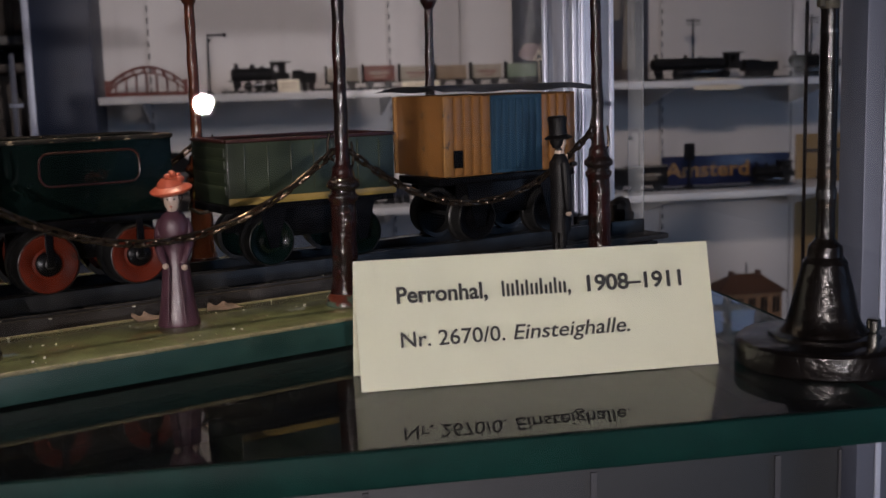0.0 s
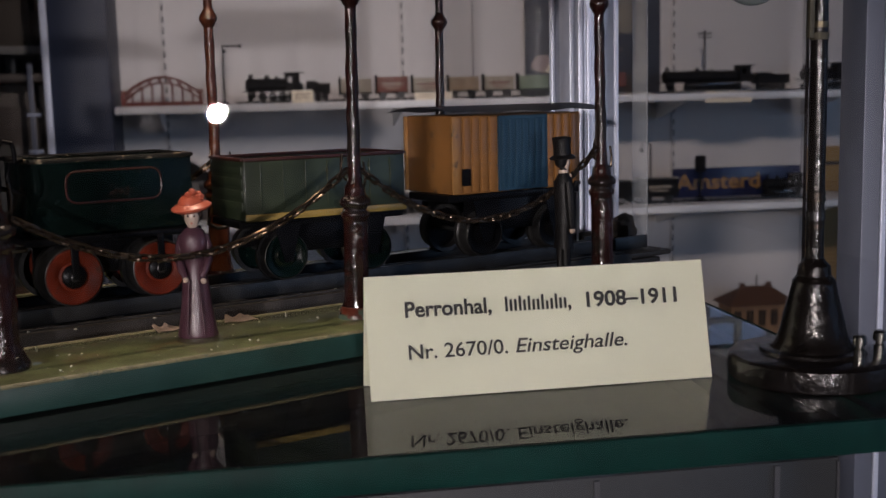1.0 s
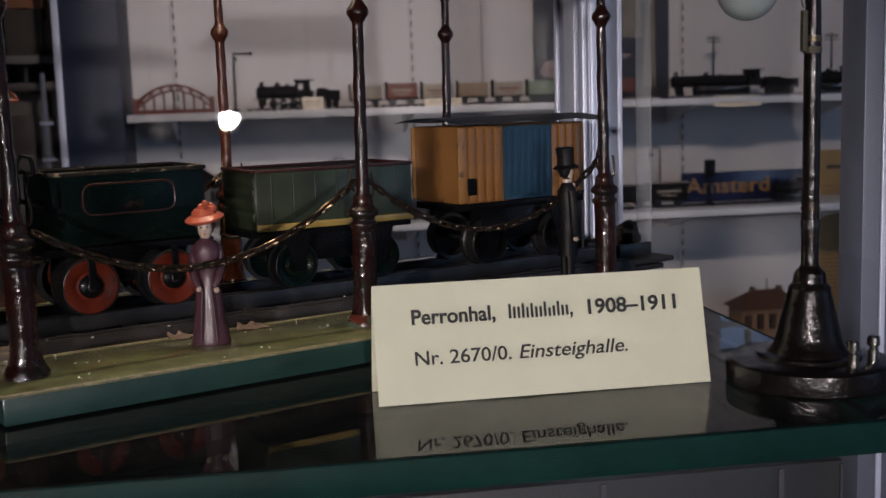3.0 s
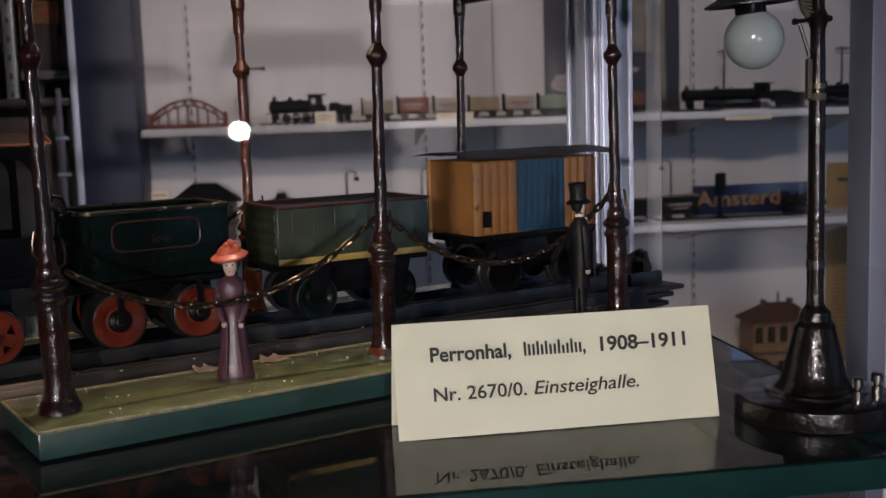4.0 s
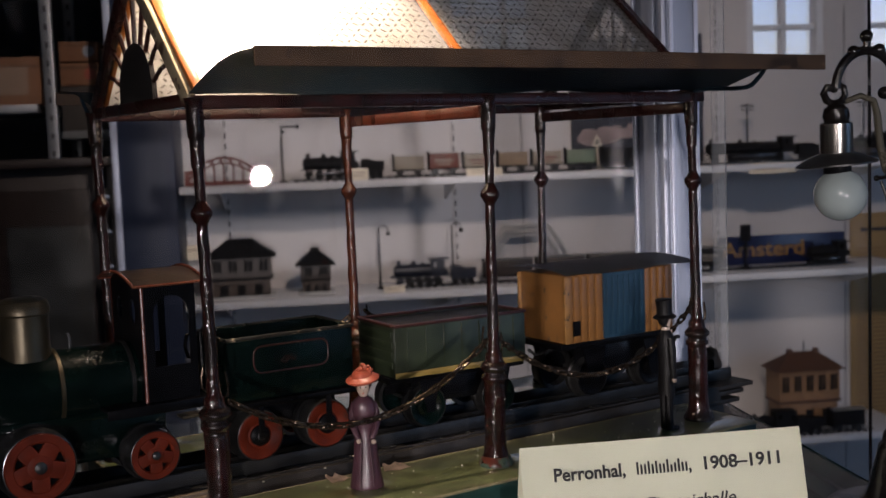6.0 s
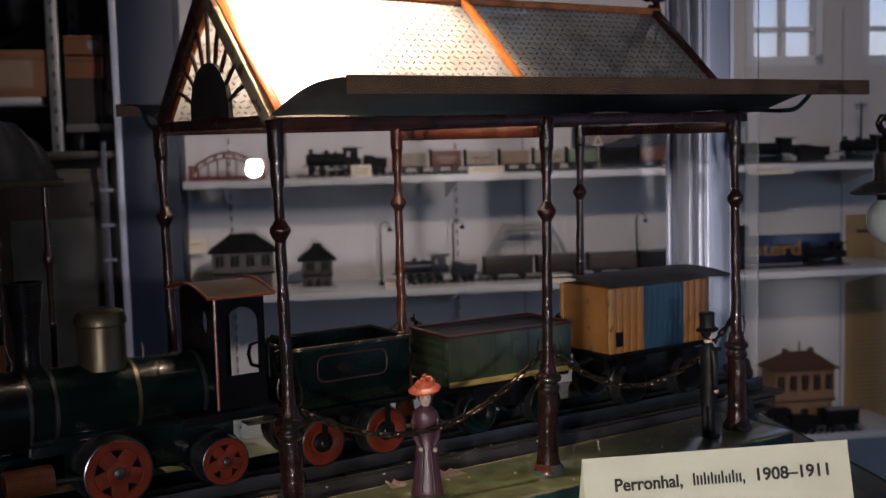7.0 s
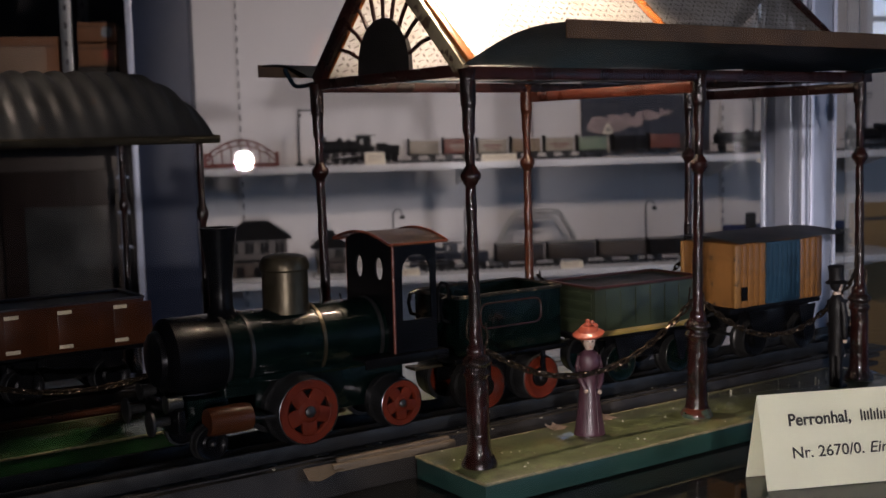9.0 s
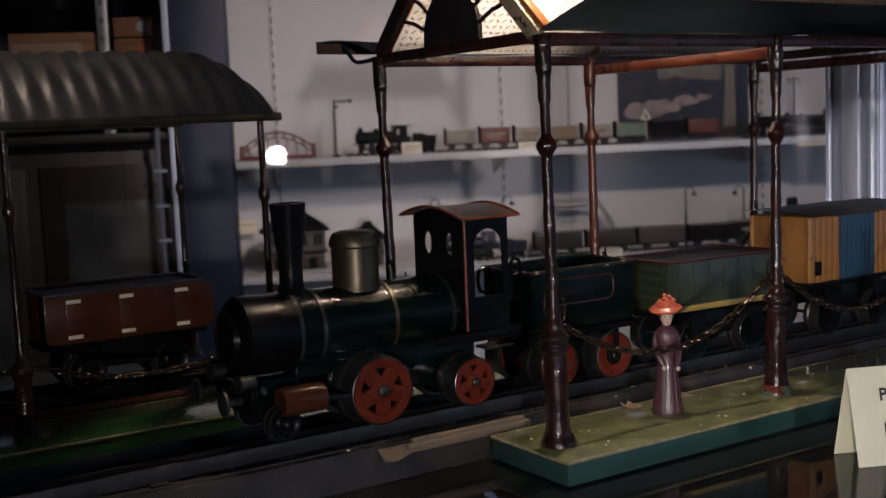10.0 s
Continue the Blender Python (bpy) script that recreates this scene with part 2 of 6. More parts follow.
M_CABLE = surface("old_cloth_cable", (0.055, 0.048, 0.030), 0.7, 0, 0.3, 300, 900, 0.4)
M_CHAIN = surface("brown_wire", (0.080, 0.058, 0.042), 0.26, 0.85, 0.25, 200, 900, 0.1)
M_TRACKBED = surface("dark_grey_tin_roadbed", (0.034, 0.031, 0.029), 0.50, 0.0, 0.45, 50, 300, 0.3, (0.085, 0.072, 0.062), 0.64, 60, 0.0, spec=0.25)
M_PALEBROWN = surface("pale_brown_edge", (0.17, 0.125, 0.082), 0.55, 0, 0.25, 60, 400, 0.2)
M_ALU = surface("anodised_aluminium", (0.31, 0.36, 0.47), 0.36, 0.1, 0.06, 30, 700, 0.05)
# same aluminium darkened, the corner post's shade put into its colour
M_POST = surface("shade_toned_aluminium", (0.105, 0.120, 0.165), 0.4, 0.15, 0.06, 30, 700, 0.05)
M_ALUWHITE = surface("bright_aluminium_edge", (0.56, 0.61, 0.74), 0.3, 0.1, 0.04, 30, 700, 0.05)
M_WINDOWGLASS = pane_glass("window_pane", (0.95, 0.91, 0.98))
# milky film painted in for the pale reflection at the door's glass edge
M_EDGEGLARE = pane_glass("milky_edge_glare", (0.95, 0.95, 0.96), 0.1, 1.2, 0.11)
M_GLASS = pane_glass("clear_pane", (0.985, 0.99, 0.99))
M_SHELFGLASS = pane_glass("thick_shelf_glass", (0.80, 0.86, 0.84), 0.0, 1.5, 0.013)
M_GLASSEDGE = surface("green_polished_glass_edge", (0.0022, 0.026, 0.021), 0.5, 0, 0.3, 25, 200, 0.02, coat=0.0, spec=0.12)
M_WALL = surface("grey_white_wall_paint", (0.66, 0.64, 0.63), 0.85, 0, 0.04, 3, 60, 0.1)
M_SHELFWHITE = surface("white_laminate", (0.78, 0.79, 0.80), 0.4, 0, 0.03, 6, 100, 0.03)
M_NAVY = surface("navy_painted_board", (0.016, 0.026, 0.058), 0.5, 0, 0.14, 5, 90, 0.06)
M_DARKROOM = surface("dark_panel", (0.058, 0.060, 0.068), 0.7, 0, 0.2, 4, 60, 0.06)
M_FLOOR = surface("grey_floor", (0.16, 0.16, 0.17), 0.5, 0, 0.15, 3, 60, 0.06)
M_SLATEPANEL = surface("dark_slate_panel", (0.026, 0.029, 0.032), 0.5, 0, 0.10, 6, 90, 0.05)
M_CASEBASE = surface("slate_grey_case_board", (0.056, 0.062, 0.067), 0.45, 0, 0.10, 6, 90, 0.05)
M_SKIN = surface("flesh_paint", (0.46, 0.35, 0.28), 0.4, 0, 0.08, coat=0.3)
M_PLUM = surface("plum_paint", (0.075, 0.030, 0.042), 0.40, 0, 0.25, 120, 500, 0.4, (0.16, 0.07, 0.08), 0.66, 200, 0.25)
M_CORAL = surface("coral_red_paint", (0.50, 0.105, 0.055), 0.36, 0, 0.2, 150, 600, 0.2, coat=0.4)
M_HAIR = surface("dark_brown_paint", (0.03, 0.016, 0.012), 0.4, 0, 0.1)
M_COAT = surface("black_coat_paint", (0.006, 0.0055, 0.006), 0.5, 0, 0.3, 200, 700, 0.5, (0.03, 0.026, 0.022), 0.66, 220, spec=0.25)


# ---- building helpers ----
class Shape:
    """Collects simple solids into one mesh."""

    def __init__(self):
        self.bm = bmesh.new()
        self.slot = 0

    def take(self, src):
        me = bpy.data.meshes.new("tmp")
        for f in src.faces:
            f.material_index = self.slot
        src.to_mesh(me)
        src.free()
        self.bm.from_mesh(me)
        bpy.data.meshes.remove(me)
        return self

    def box(self, c, s, bevel=0.0, m=None):
        b = bmesh.new()
        bmesh.ops.create_cube(b, size=1)
        bmesh.ops.scale(b, vec=s, verts=b.verts)
        if bevel:
            bmesh.ops.bevel(b, geom=list(b.edges), offset=min(bevel, min(s) * 0.45), segments=2, affect="EDGES", profile=0.5)
        bmesh.ops.transform(b, matrix=(m or Matrix()) @ Matrix.Translation(c), verts=b.verts)
        return self.take(b)

    def lathe(self, profile, m=None, n=20, caps=True):
        """profile: (radius, height) from bottom to top, about the z axis of m."""
        b = bmesh.new()
        rings = []
        for r, z in profile:
            if r <= 1e-6:
                rings.append([b.verts.new((0, 0, z))])
            else:
                rings.append([b.verts.new((r * math.cos(2 * math.pi * i / n), r * math.sin(2 * math.pi * i / n), z)) for i in range(n)])
        for a, c in zip(rings, rings[1:]):
            for i in range(n):
                j = (i + 1) % n
                if len(a) == 1 and len(c) == 1:
                    continue
                if len(a) == 1:
                    b.faces.new((a[0], c[j], c[i]))
                elif len(c) == 1:
                    b.faces.new((a[i], a[j], c[0]))
                else:
                    b.faces.new((a[i], a[j], c[j], c[i]))
        if caps and len(rings[0]) > 1:
            b.faces.new(list(reversed(rings[0])))
        if caps and len(rings[-1]) > 1:
            b.faces.new(rings[-1])
        if m is not None:
            bmesh.ops.transform(b, matrix=m, verts=b.verts)
        return self.take(b)

    def rod(self, p, q, r, n=10, r2=None):
        p, q = Vector(p), Vector(q)
        m = Matrix.Translation(p) @ (q - p).to_track_quat("Z", "Y").to_matrix().to_4x4()
        return self.lathe([(r, 0), (r if r2 is None else r2, (q - p).length)], m, n)

    def tube(self, pts, r, n=8, closed=False):
        b = bmesh.new()
        pts = [Vector(p) for p in pts]
        k = len(pts)
        rings, up = [], None
        for i, p in enumerate(pts):
            if closed:
                d = pts[(i + 1) % k] - pts[i - 1]
            else:
                d = pts[min(i + 1, k - 1)] - pts[max(i - 1, 0)]
            d.normalize()
            if up is None:
                up = d.orthogonal().normalized()
            up = (up - d * up.dot(d)).normalized()
            side = d.cross(up)
            rr = r[i] if isinstance(r, (list, tuple)) else r
            rings.append([b.verts.new(p + rr * (math.cos(2 * math.pi * j / n) * up + math.sin(2 * math.pi * j / n) * side)) for j in range(n)])
        for i in range(k if closed else k - 1):
            a, c = rings[i], rings[(i + 1) % k]
            for j in range(n):
                b.faces.new((a[j], a[(j + 1) % n], c[(j + 1) % n], c[j]))
        if not closed:
            b.faces.new(list(reversed(rings[0])))
            b.faces.new(rings[-1])
        return self.take(b)

    def prism(self, poly, t0, t1, m=None, holes=()):
        """A flat outline in local x, z, given thickness along y from t0 to t1; holes are outlines too."""
        b = bmesh.new()
        edges = []
        for loop in (poly, *holes):
            vs = [b.verts.new((x, t0, z)) for x, z in loop]
            edges += [b.edges.new((vs[i], vs[(i + 1) % len(vs)])) for i in range(len(vs))]
        bmesh.ops.triangle_fill(b, use_beauty=True, use_dissolve=False, edges=edges, normal=(0, -1, 0))
        faces = list(b.faces)
        ext = bmesh.ops.extrude_face_region(b, geom=faces, use_keep_orig=True)
        vs = [g for g in ext["geom"] if isinstance(g, bmesh.types.BMVert)]
        bmesh.ops.translate(b, vec=(0, t1 - t0, 0), verts=vs)
        bmesh.ops.recalc_face_normals(b, faces=b.faces)
        if m is not None:
            bmesh.ops.transform(b, matrix=m, verts=b.verts)
        return self.take(b)

    def sheet(self, fn, nu, nv, thick):
        """A curved sheet from fn(a, b) with a, b in 0..1, thickened along its normals."""
        b = bmesh.new()
        g = [[b.verts.new(fn(i / nu, j / nv)) for j in range(nv + 1)] for i in range(nu + 1)]
        for i in range(nu):
            for j in range(nv):
                b.faces.new((g[i][j], g[i + 1][j], g[i + 1][j + 1], g[i][j + 1]))
        bmesh.ops.solidify(b, geom=list(b.faces), thickness=thick)
        bmesh.ops.recalc_face_normals(b, faces=b.faces)
        return self.take(b)

    def ball(self, c, r, n=16, squash=1.0):
        prof = [(r * math.sin(math.pi * i / 10), -r * squash * math.cos(math.pi * i / 10)) for i in range(11)]
        prof[0], prof[-1] = (0, prof[0][1]), (0, prof[-1][1])
        return self.lathe(prof, Matrix.Translation(c), n)


def finish(name, shape, mats, smooth=35):
    me = bpy.data.meshes.new(name)
    shape.bm.to_mesh(me)
    shape.bm.free()
    for m in mats if isinstance(mats, (list, tuple)) else [mats]:
        me.materials.append(m)
    if smooth:
        me.polygons.foreach_set("use_smooth", [True] * len(me.polygons))
        me.set_sharp_from_angle(angle=radians(smooth))
    return me


def part(name, shape, mats, parent, label="", at=None, smooth=35):
    ob = new(name, shape if isinstance(shape, bpy.types.Mesh) else finish(name, shape, mats, smooth))
    ob.parent = parent
    if at is not None:
        ob.matrix_basis = at
    return tagged(ob, label) if label else ob


def thing(name, m, label, category, group="", kind=""):
    ob = new(name)
    ob.empty_display_size = 0.02
    ob.matrix_basis = m
    return tagged(ob, label, category, group, kind)


def solo(name, shape, mats, m, label, category, group="", kind="", smooth=35):
    ob = new(name, finish(name, shape, mats, smooth))
    ob.matrix_basis = m
    return tagged(ob, label, category, group, kind)


def arc(cx, cz, r, a0, a1, n):
    return [(cx + r * math.cos(radians(a0 + (a1 - a0) * i / n)), cz + r * math.sin(radians(a0 + (a1 - a0) * i / n))) for i in range(n + 1)]


def lettering(name, body, size, mats, parent, at, shear=0.0, bold=0.0, label=""):
    cu = bpy.data.curves.new(name, "FONT")
    cu.body, cu.size, cu.shear, cu.offset, cu.extrude = body, size, shear, bold, 0.00006
    cu.resolution_u = 4
    tmp = new("tmp_text", cu)
    bpy.context.view_layer.update()
    me = bpy.data.meshes.new_from_object(tmp.evaluated_get(bpy.context.evaluated_depsgraph_get()))
    bpy.data.objects.remove(tmp)
    bpy.data.curves.remove(cu)
    me.name = name
    me.materials.clear()
    me.materials.append(mats)
    width = max(v.co.x for v in me.vertices) - min(v.co.x for v in me.vertices)
    ob = new(name, me)
    ob.parent, ob.matrix_basis = parent, at
    if label:
        tagged(ob, label)
    return ob, width


# ---- the room ----
WV = 2.84  # v of the wall with the shelves


def room_box(name, u0, u1, v0, v1, z0, z1, mats, bevel=0.0, label="", category="", kind="structure"):
    s = Shape().box((0, 0, (z1 - z0) / 2), (u1 - u0, v1 - v0, z1 - z0), bevel)
    return solo(name, s, mats, rpose((u0 + u1) / 2, (v0 + v1) / 2, z0), label, category, "", kind)


room_box("floor", -3.5, 4.5, -10.5, 3.62, -0.1, 0.0, M_FLOOR, label="grey smooth floor of the museum room", category="floor")
room_box("ceiling", -3.5, 4.5, -10.5, 3.62, 3.1, 3.2, M_WALL, label="pale plastered ceiling of the museum room", category="ceiling")
room_box("wall_south", -3.5, 4.5, -10.6, -10.5, 0, 3.1, M_WALL, label="pale painted wall behind the visitor", category="wall")
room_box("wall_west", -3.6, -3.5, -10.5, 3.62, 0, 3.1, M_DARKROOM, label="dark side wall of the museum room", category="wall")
# the opening is made up to go with the blue fill light
solo("wall_east", Shape().prism([(-10.5, 0), (3.62, 0), (3.62, 3.1), (-10.5, 3.1)], -0.1, 0, None, [[(-3.0, 0.95), (-1.4, 0.95), (-1.4, 2.5), (-3.0, 2.5)]]), M_WALL, rpose(4.5, 0, 0, 90), "pale side wall of the museum room with an added unseen opening", "wall", "", "structure", 0)
ALCOVE = [(-1.30, -1.10, 1.97, 2.50), (-0.665, -0.545, 1.97, 2.50)]
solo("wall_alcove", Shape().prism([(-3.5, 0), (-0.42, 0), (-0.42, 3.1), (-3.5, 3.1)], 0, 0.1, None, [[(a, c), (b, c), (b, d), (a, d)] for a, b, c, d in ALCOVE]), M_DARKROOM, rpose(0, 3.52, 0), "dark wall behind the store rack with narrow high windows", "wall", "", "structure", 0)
room_box("wall_return", -0.42, -0.36, WV + 0.1, 3.52, 0, 3.1, M_WALL, label="short return of the pale wall", category="wall")

WINDOWS = [(0.30, 0.69, 1.635, 2.75), (1.00, 1.26, 1.90, 2.75), (1.364, 1.624, 1.600, 1.950), (1.760, 2.03, 1.600, 1.950)]
ws = Shape()
outline = [(-0.44, 0), (4.5, 0), (4.5, 3.1), (-0.44, 3.1)]
ws.prism(outline, 0, 0.1, None, [[(a, c), (b, c), (b, d), (a, d)] for a, b, c, d in WINDOWS])
solo("wall_north", ws, M_WALL, rpose(0, WV, 0), "grey-white painted wall that carries the display shelves", "wall", "", "structure", 0)
for i, (a, b, c, d) in enumerate(WINDOWS):
    w = thing("window_%d" % (i + 1), rpose(a, WV + 0.03, c), "white-painted window with small panes and pale daylight behind", "window", "windows in the wall", "structure")
    W, H = b - a, d - c
    f = Shape().box((W / 2, 0, 0.015), (W, 0.05, 0.03)).box((W / 2, 0, H - 0.015), (W, 0.05, 0.03)).box((0.012, 0, H / 2), (0.024, 0.05, H)).box((W - 0.012, 0, H / 2), (0.024, 0.05, H))
    part("window_frame", f, M_SHELFWHITE, w)
    cols = 4 if W > 0.3 else 2
    rows = 3 if H < 0.5 else 9
    for k in range(1, cols):
        part("glazing_bar", Shape().box((W * k / cols, 0, H / 2), (0.016, 0.03, H - 0.06)), M_SHELFWHITE, w)
    for k in range(1, rows):
        part("glazing_bar", Shape().box((W / 2, 0, H * k / rows), (W - 0.05, 0.03, 0.016)), M_SHELFWHITE, w)
    p = part("pane", Shape().box((W / 2, 0.01, H / 2), (W - 0.03, 0.004, H - 0.04)), M_WINDOWGLASS, w)
    p.visible_shadow = False

# ---- the show case ----
ZS = 1.198
shelf = thing("glass_shelf", rpose(0, 0, ZS), "thick clear glass shelf with a polished green front edge", "shelf", "", "structure")
pl = part("plate", Shape().box((-0.2805, 0.0445, -0.006), (0.939, 0.415, 0.012)), M_SHELFGLASS, shelf)
pl.visible_shadow = False
part("front_edge", Shape().box((-0.279, -0.1645, -0.006), (0.942, 0.003, 0.012), 0.0012), M_GLASSEDGE, shelf, "polished green glass edge")
part("end_edge", Shape().box((0.1905, 0.045, -0.006), (0.003, 0.414, 0.012), 0.0012), M_GLASSEDGE, shelf, "polished green glass edge")
fp = room_box("front_pane", -1.2, 0.9, -0.206, -0.200, 0.55, 1.80, M_GLASS, 0, "clear glass front of the show case", "glass pane")
fp.visible_shadow = False
bp = room_box("back_pane", -0.75, 0.169, 0.256, 0.261, 0.55, 1.80, M_GLASS, 0, "clear sliding glass door at the back of the case", "glass pane")
bp.visible_shadow = False
bp = room_box("back_pane", 0.189, 0.323, 0.196, 0.201, 0.55, 1.80, M_GLASS, 0, "clear sliding glass door at the back of the case", "glass pane")
bp.visible_shadow = False
# unseen top, added to keep the ceiling lamp's light out of the case
room_box("added_case_top", -1.2, 0.9, -0.22, 0.30, 1.80, 1.86, M_CASEBASE, 0.002, "dark closed case top, added unseen to block overhead light", "case top")
room_box("case_plinth", -1.2, 0.9, -0.21, 0.28, 0.0, 0.55, M_CASEBASE, 0.002, "slate grey plinth of the show case", "plinth")


def stile(u, v, du, dv, label, ribs, fronts, body=M_ALU):
    """Aluminium door stile with raised ribs over its left face and its front."""
    st = thing("door_stile", rpose(u, v, 0.55), label, "door frame", "", "structure")
    H = 1.25
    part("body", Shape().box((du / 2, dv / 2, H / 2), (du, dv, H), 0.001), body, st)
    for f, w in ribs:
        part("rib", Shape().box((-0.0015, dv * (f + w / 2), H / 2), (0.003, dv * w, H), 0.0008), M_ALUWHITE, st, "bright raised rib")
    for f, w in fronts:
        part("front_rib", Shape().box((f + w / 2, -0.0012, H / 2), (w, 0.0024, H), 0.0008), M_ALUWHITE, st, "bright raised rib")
    return st


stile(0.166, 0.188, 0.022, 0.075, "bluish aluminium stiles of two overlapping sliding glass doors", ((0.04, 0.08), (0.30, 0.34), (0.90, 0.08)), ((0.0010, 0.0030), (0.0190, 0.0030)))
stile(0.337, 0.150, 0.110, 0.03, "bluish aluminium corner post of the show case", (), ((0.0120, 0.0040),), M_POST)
# strip added to draw the reflected streak beside the stile
for u, w in ((0.2000, 0.0100),):
    sl = room_box("edge_glare_strip", u, u + w, 0.1930, 0.1950, 0.55, 1.80, M_EDGEGLARE, 0, "milky strip drawing the pale reflection at the glass door's edge", "seal")
    sl.visible_shadow = False
room_box("lower_board", -1.15, 0.85, -0.19, 0.262, 0.86, 0.885, M_CASEBASE, 0.001, "slate grey lower shelf board inside the case", "shelf")
room_box("lower_back_panel", -1.15, 0.85, 0.170, 0.184, 0.885, 1.062, M_SLATEPANEL, 0.001, "slate grey back board behind the lower shelf", "board")
for u in (-0.42, 0.02, 0.165, 0.290, 0.335):
    room_box("panel_seam", u, u + 0.004, 0.1680, 0.1698, 0.885, 1.060, M_DARKROOM, 0, "dark seam in the lower back board", "seam")

# ---- the toy station hall ----
XS, YS = (-0.155, 0.0, 0.151), (0.0, 0.148)
DECK, EAVE = 0.013, 0.209


def column_mesh(h=EAVE - DECK, mat=None):
    """Turned column under thick lumpy lacquer."""
    prof = [(0.0088, 0), (0.0087, 0.0022), (0.0074, 0.0040), (0.0066, 0.0070), (0.0061, 0.0095), (0.0058, 0.0120), (0.0056, 0.0450),
            (0.0068, 0.0462), (0.0070, 0.0480), (0.0057, 0.0490), (0.0057, 0.0505), (0.0074, 0.0516), (0.0076, 0.0535), (0.0062, 0.0550), (0.0050, 0.0562), (0.0046, 0.0600), (0.0036, 0.0612), (0.0034, 0.0660),
            (0.0030, 0.0695), (0.0026, 0.1398), (0.0036, 0.1406), (0.0038, 0.1416), (0.0048, 0.1428), (0.0051, 0.1445), (0.0048, 0.1462), (0.0036, 0.1476), (0.0034, 0.1486), (0.0024, 0.1494), (0.0024, 0.1645),
            (0.0031, 0.1648), (0.0032, 0.1780), (0.0039, 0.1785), (0.0039, h - 0.003), (0.0047, h)]
    fine = []
    for (r0, z0), (r1, z1) in zip(prof, prof[1:]):
        k = max(1, int((z1 - z0) / 0.0014))
        fine += [(r0 + (r1 - r0) * i / k, z0 + (z1 - z0) * i / k) for i in range(k)]
    fine.append(prof[-1])
    s = Shape().lathe(fine, None, 20)
    for v in s.bm.verts:
        n = noise.noise(Vector((v.co.x * 420, v.co.y * 420, v.co.z * 300))) * 0.00024 + noise.noise(Vector((v.co.x * 150, v.co.y * 150, v.co.z * 120 + 7))) * 0.00042
        d = Vector((v.co.x, v.co.y, 0))
        if d.length > 1e-5:
            v.co += d.normalized() * n
    return finish("column", s, mat or M_MAROON, 60)


def link_mesh():
    s = Shape()
    a, b = 0.0021, 0.0012
    pts = [(a + b * math.cos(t), 0, b * math.sin(t)) for t in [radians(-90 + 30 * k) for k in range(7)]]
    pts += [(-a + b * math.cos(t), 0, b * math.sin(t)) for t in [radians(90 + 30 * k) for k in range(7)]]
    s.tube(pts, 0.00074, 6, True)
    return finish("link", s, M_CHAIN)


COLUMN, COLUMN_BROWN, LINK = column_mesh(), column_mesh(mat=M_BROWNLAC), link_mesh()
FOOT = finish("foot", Shape().lathe([(0.0092, -0.0002), (0.0092, 0.0016), (0.0084, 0.0030), (0.0074, 0.0050), (0.0066, 0.0054)], None, 18), M_FOOT)


FOOT_DARK = finish("foot", Shape().lathe([(0.0092, -0.0002), (0.0092, 0.0016), (0.0084, 0.0030), (0.0074, 0.0050), (0.0066, 0.0054)], None, 18), M_MAROON)


def chain(parent, p, q, sag, label="fine brown wire chain"):
    p, q = Vector(p), Vector(q)
    n0 = 200
    pts = []
    for i in range(n0 + 1):
        f = i / n0
        c = p.lerp(q, f)
        c.z -= sag * 4 * f * (1 - f)
        pts.append(c)
    dist = [0.0]
    for a, b in zip(pts, pts[1:]):
        dist.append(dist[-1] + (b - a).length)
    ch = new("chain")
    ch.parent = parent
    ch.empty_display_size = 0.01
    tagged(ch, label)
    pitch = 0.0051
    count = int(dist[-1] / pitch)
    for k in range(count):
        d = (k + 0.5) * dist[-1] / count
        i = next(j for j in range(len(dist)) if dist[j] >= d)
        way = (pts[min(i + 2, n0)] - pts[max(i - 2, 0)]).normalized()
        m = Matrix.Translation(pts[i]) @ way.to_track_quat("X", "Z").to_matrix().to_4x4() @ pose(0, 0, 0, (35 if k % 2 else -50) + 12 * math.sin(k * 2.1), 0, 0)
        part("link", LINK, None, ch, "", m)
    return ch


def platform(parent, x0, x1, y0, y1, deck, side):
    h = DECK
    part("skirt", Shape().box(((x0 + x1) / 2, (y0 + y1) / 2, (h - 0.0012) / 2 + 0.0006), (x1 - x0, y1 - y0, h - 0.0018), 0.0008), side, parent)
    part("deck", Shape().box(((x0 + x1) / 2, (y0 + y1) / 2, h - 0.0006), (x1 - x0 - 0.0012, y1 - y0 - 0.0012, 0.0012), 0.0004), deck, parent)
    e = Shape()
    for a, b, c, d in ((x0, y0, x1, y0), (x1, y0, x1, y1), (x1, y1, x0, y1), (x0, y1, x0, y0)):
        e.rod((a, b, h - 0.0008), (c, d, h - 0.0008), 0.00085, 8)
    part("edging", e, M_EDGE, parent, "worn tan rolled edge")


hall = thing("toy_station_hall", pose(0, 0, ZS), "old tinplate toy station hall with maroon columns and bright patterned roof", "toy station")
platform(hall, -0.1705, 0.1725, -0.026, 0.0345, M_DECK, M_DECKSIDE)
platform(hall, -0.1705, 0.1725, 0.1135, 0.172, M_DECK, M_DECKSIDE)
random.seed(4)
for x in XS:
    for y in YS:
        lean = pose(0, 0, 0, random.uniform(-0.5, 0.5), random.uniform(-0.7, 0.7), random.uniform(0, 40))
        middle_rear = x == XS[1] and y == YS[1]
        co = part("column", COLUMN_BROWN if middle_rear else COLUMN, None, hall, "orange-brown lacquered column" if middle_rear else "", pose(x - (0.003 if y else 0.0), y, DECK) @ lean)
        worn = x == XS[1] and y == YS[0]
        part("foot", FOOT if worn else FOOT_DARK, None, co, "worn orange and green painted foot" if worn else "dark lacquered foot")
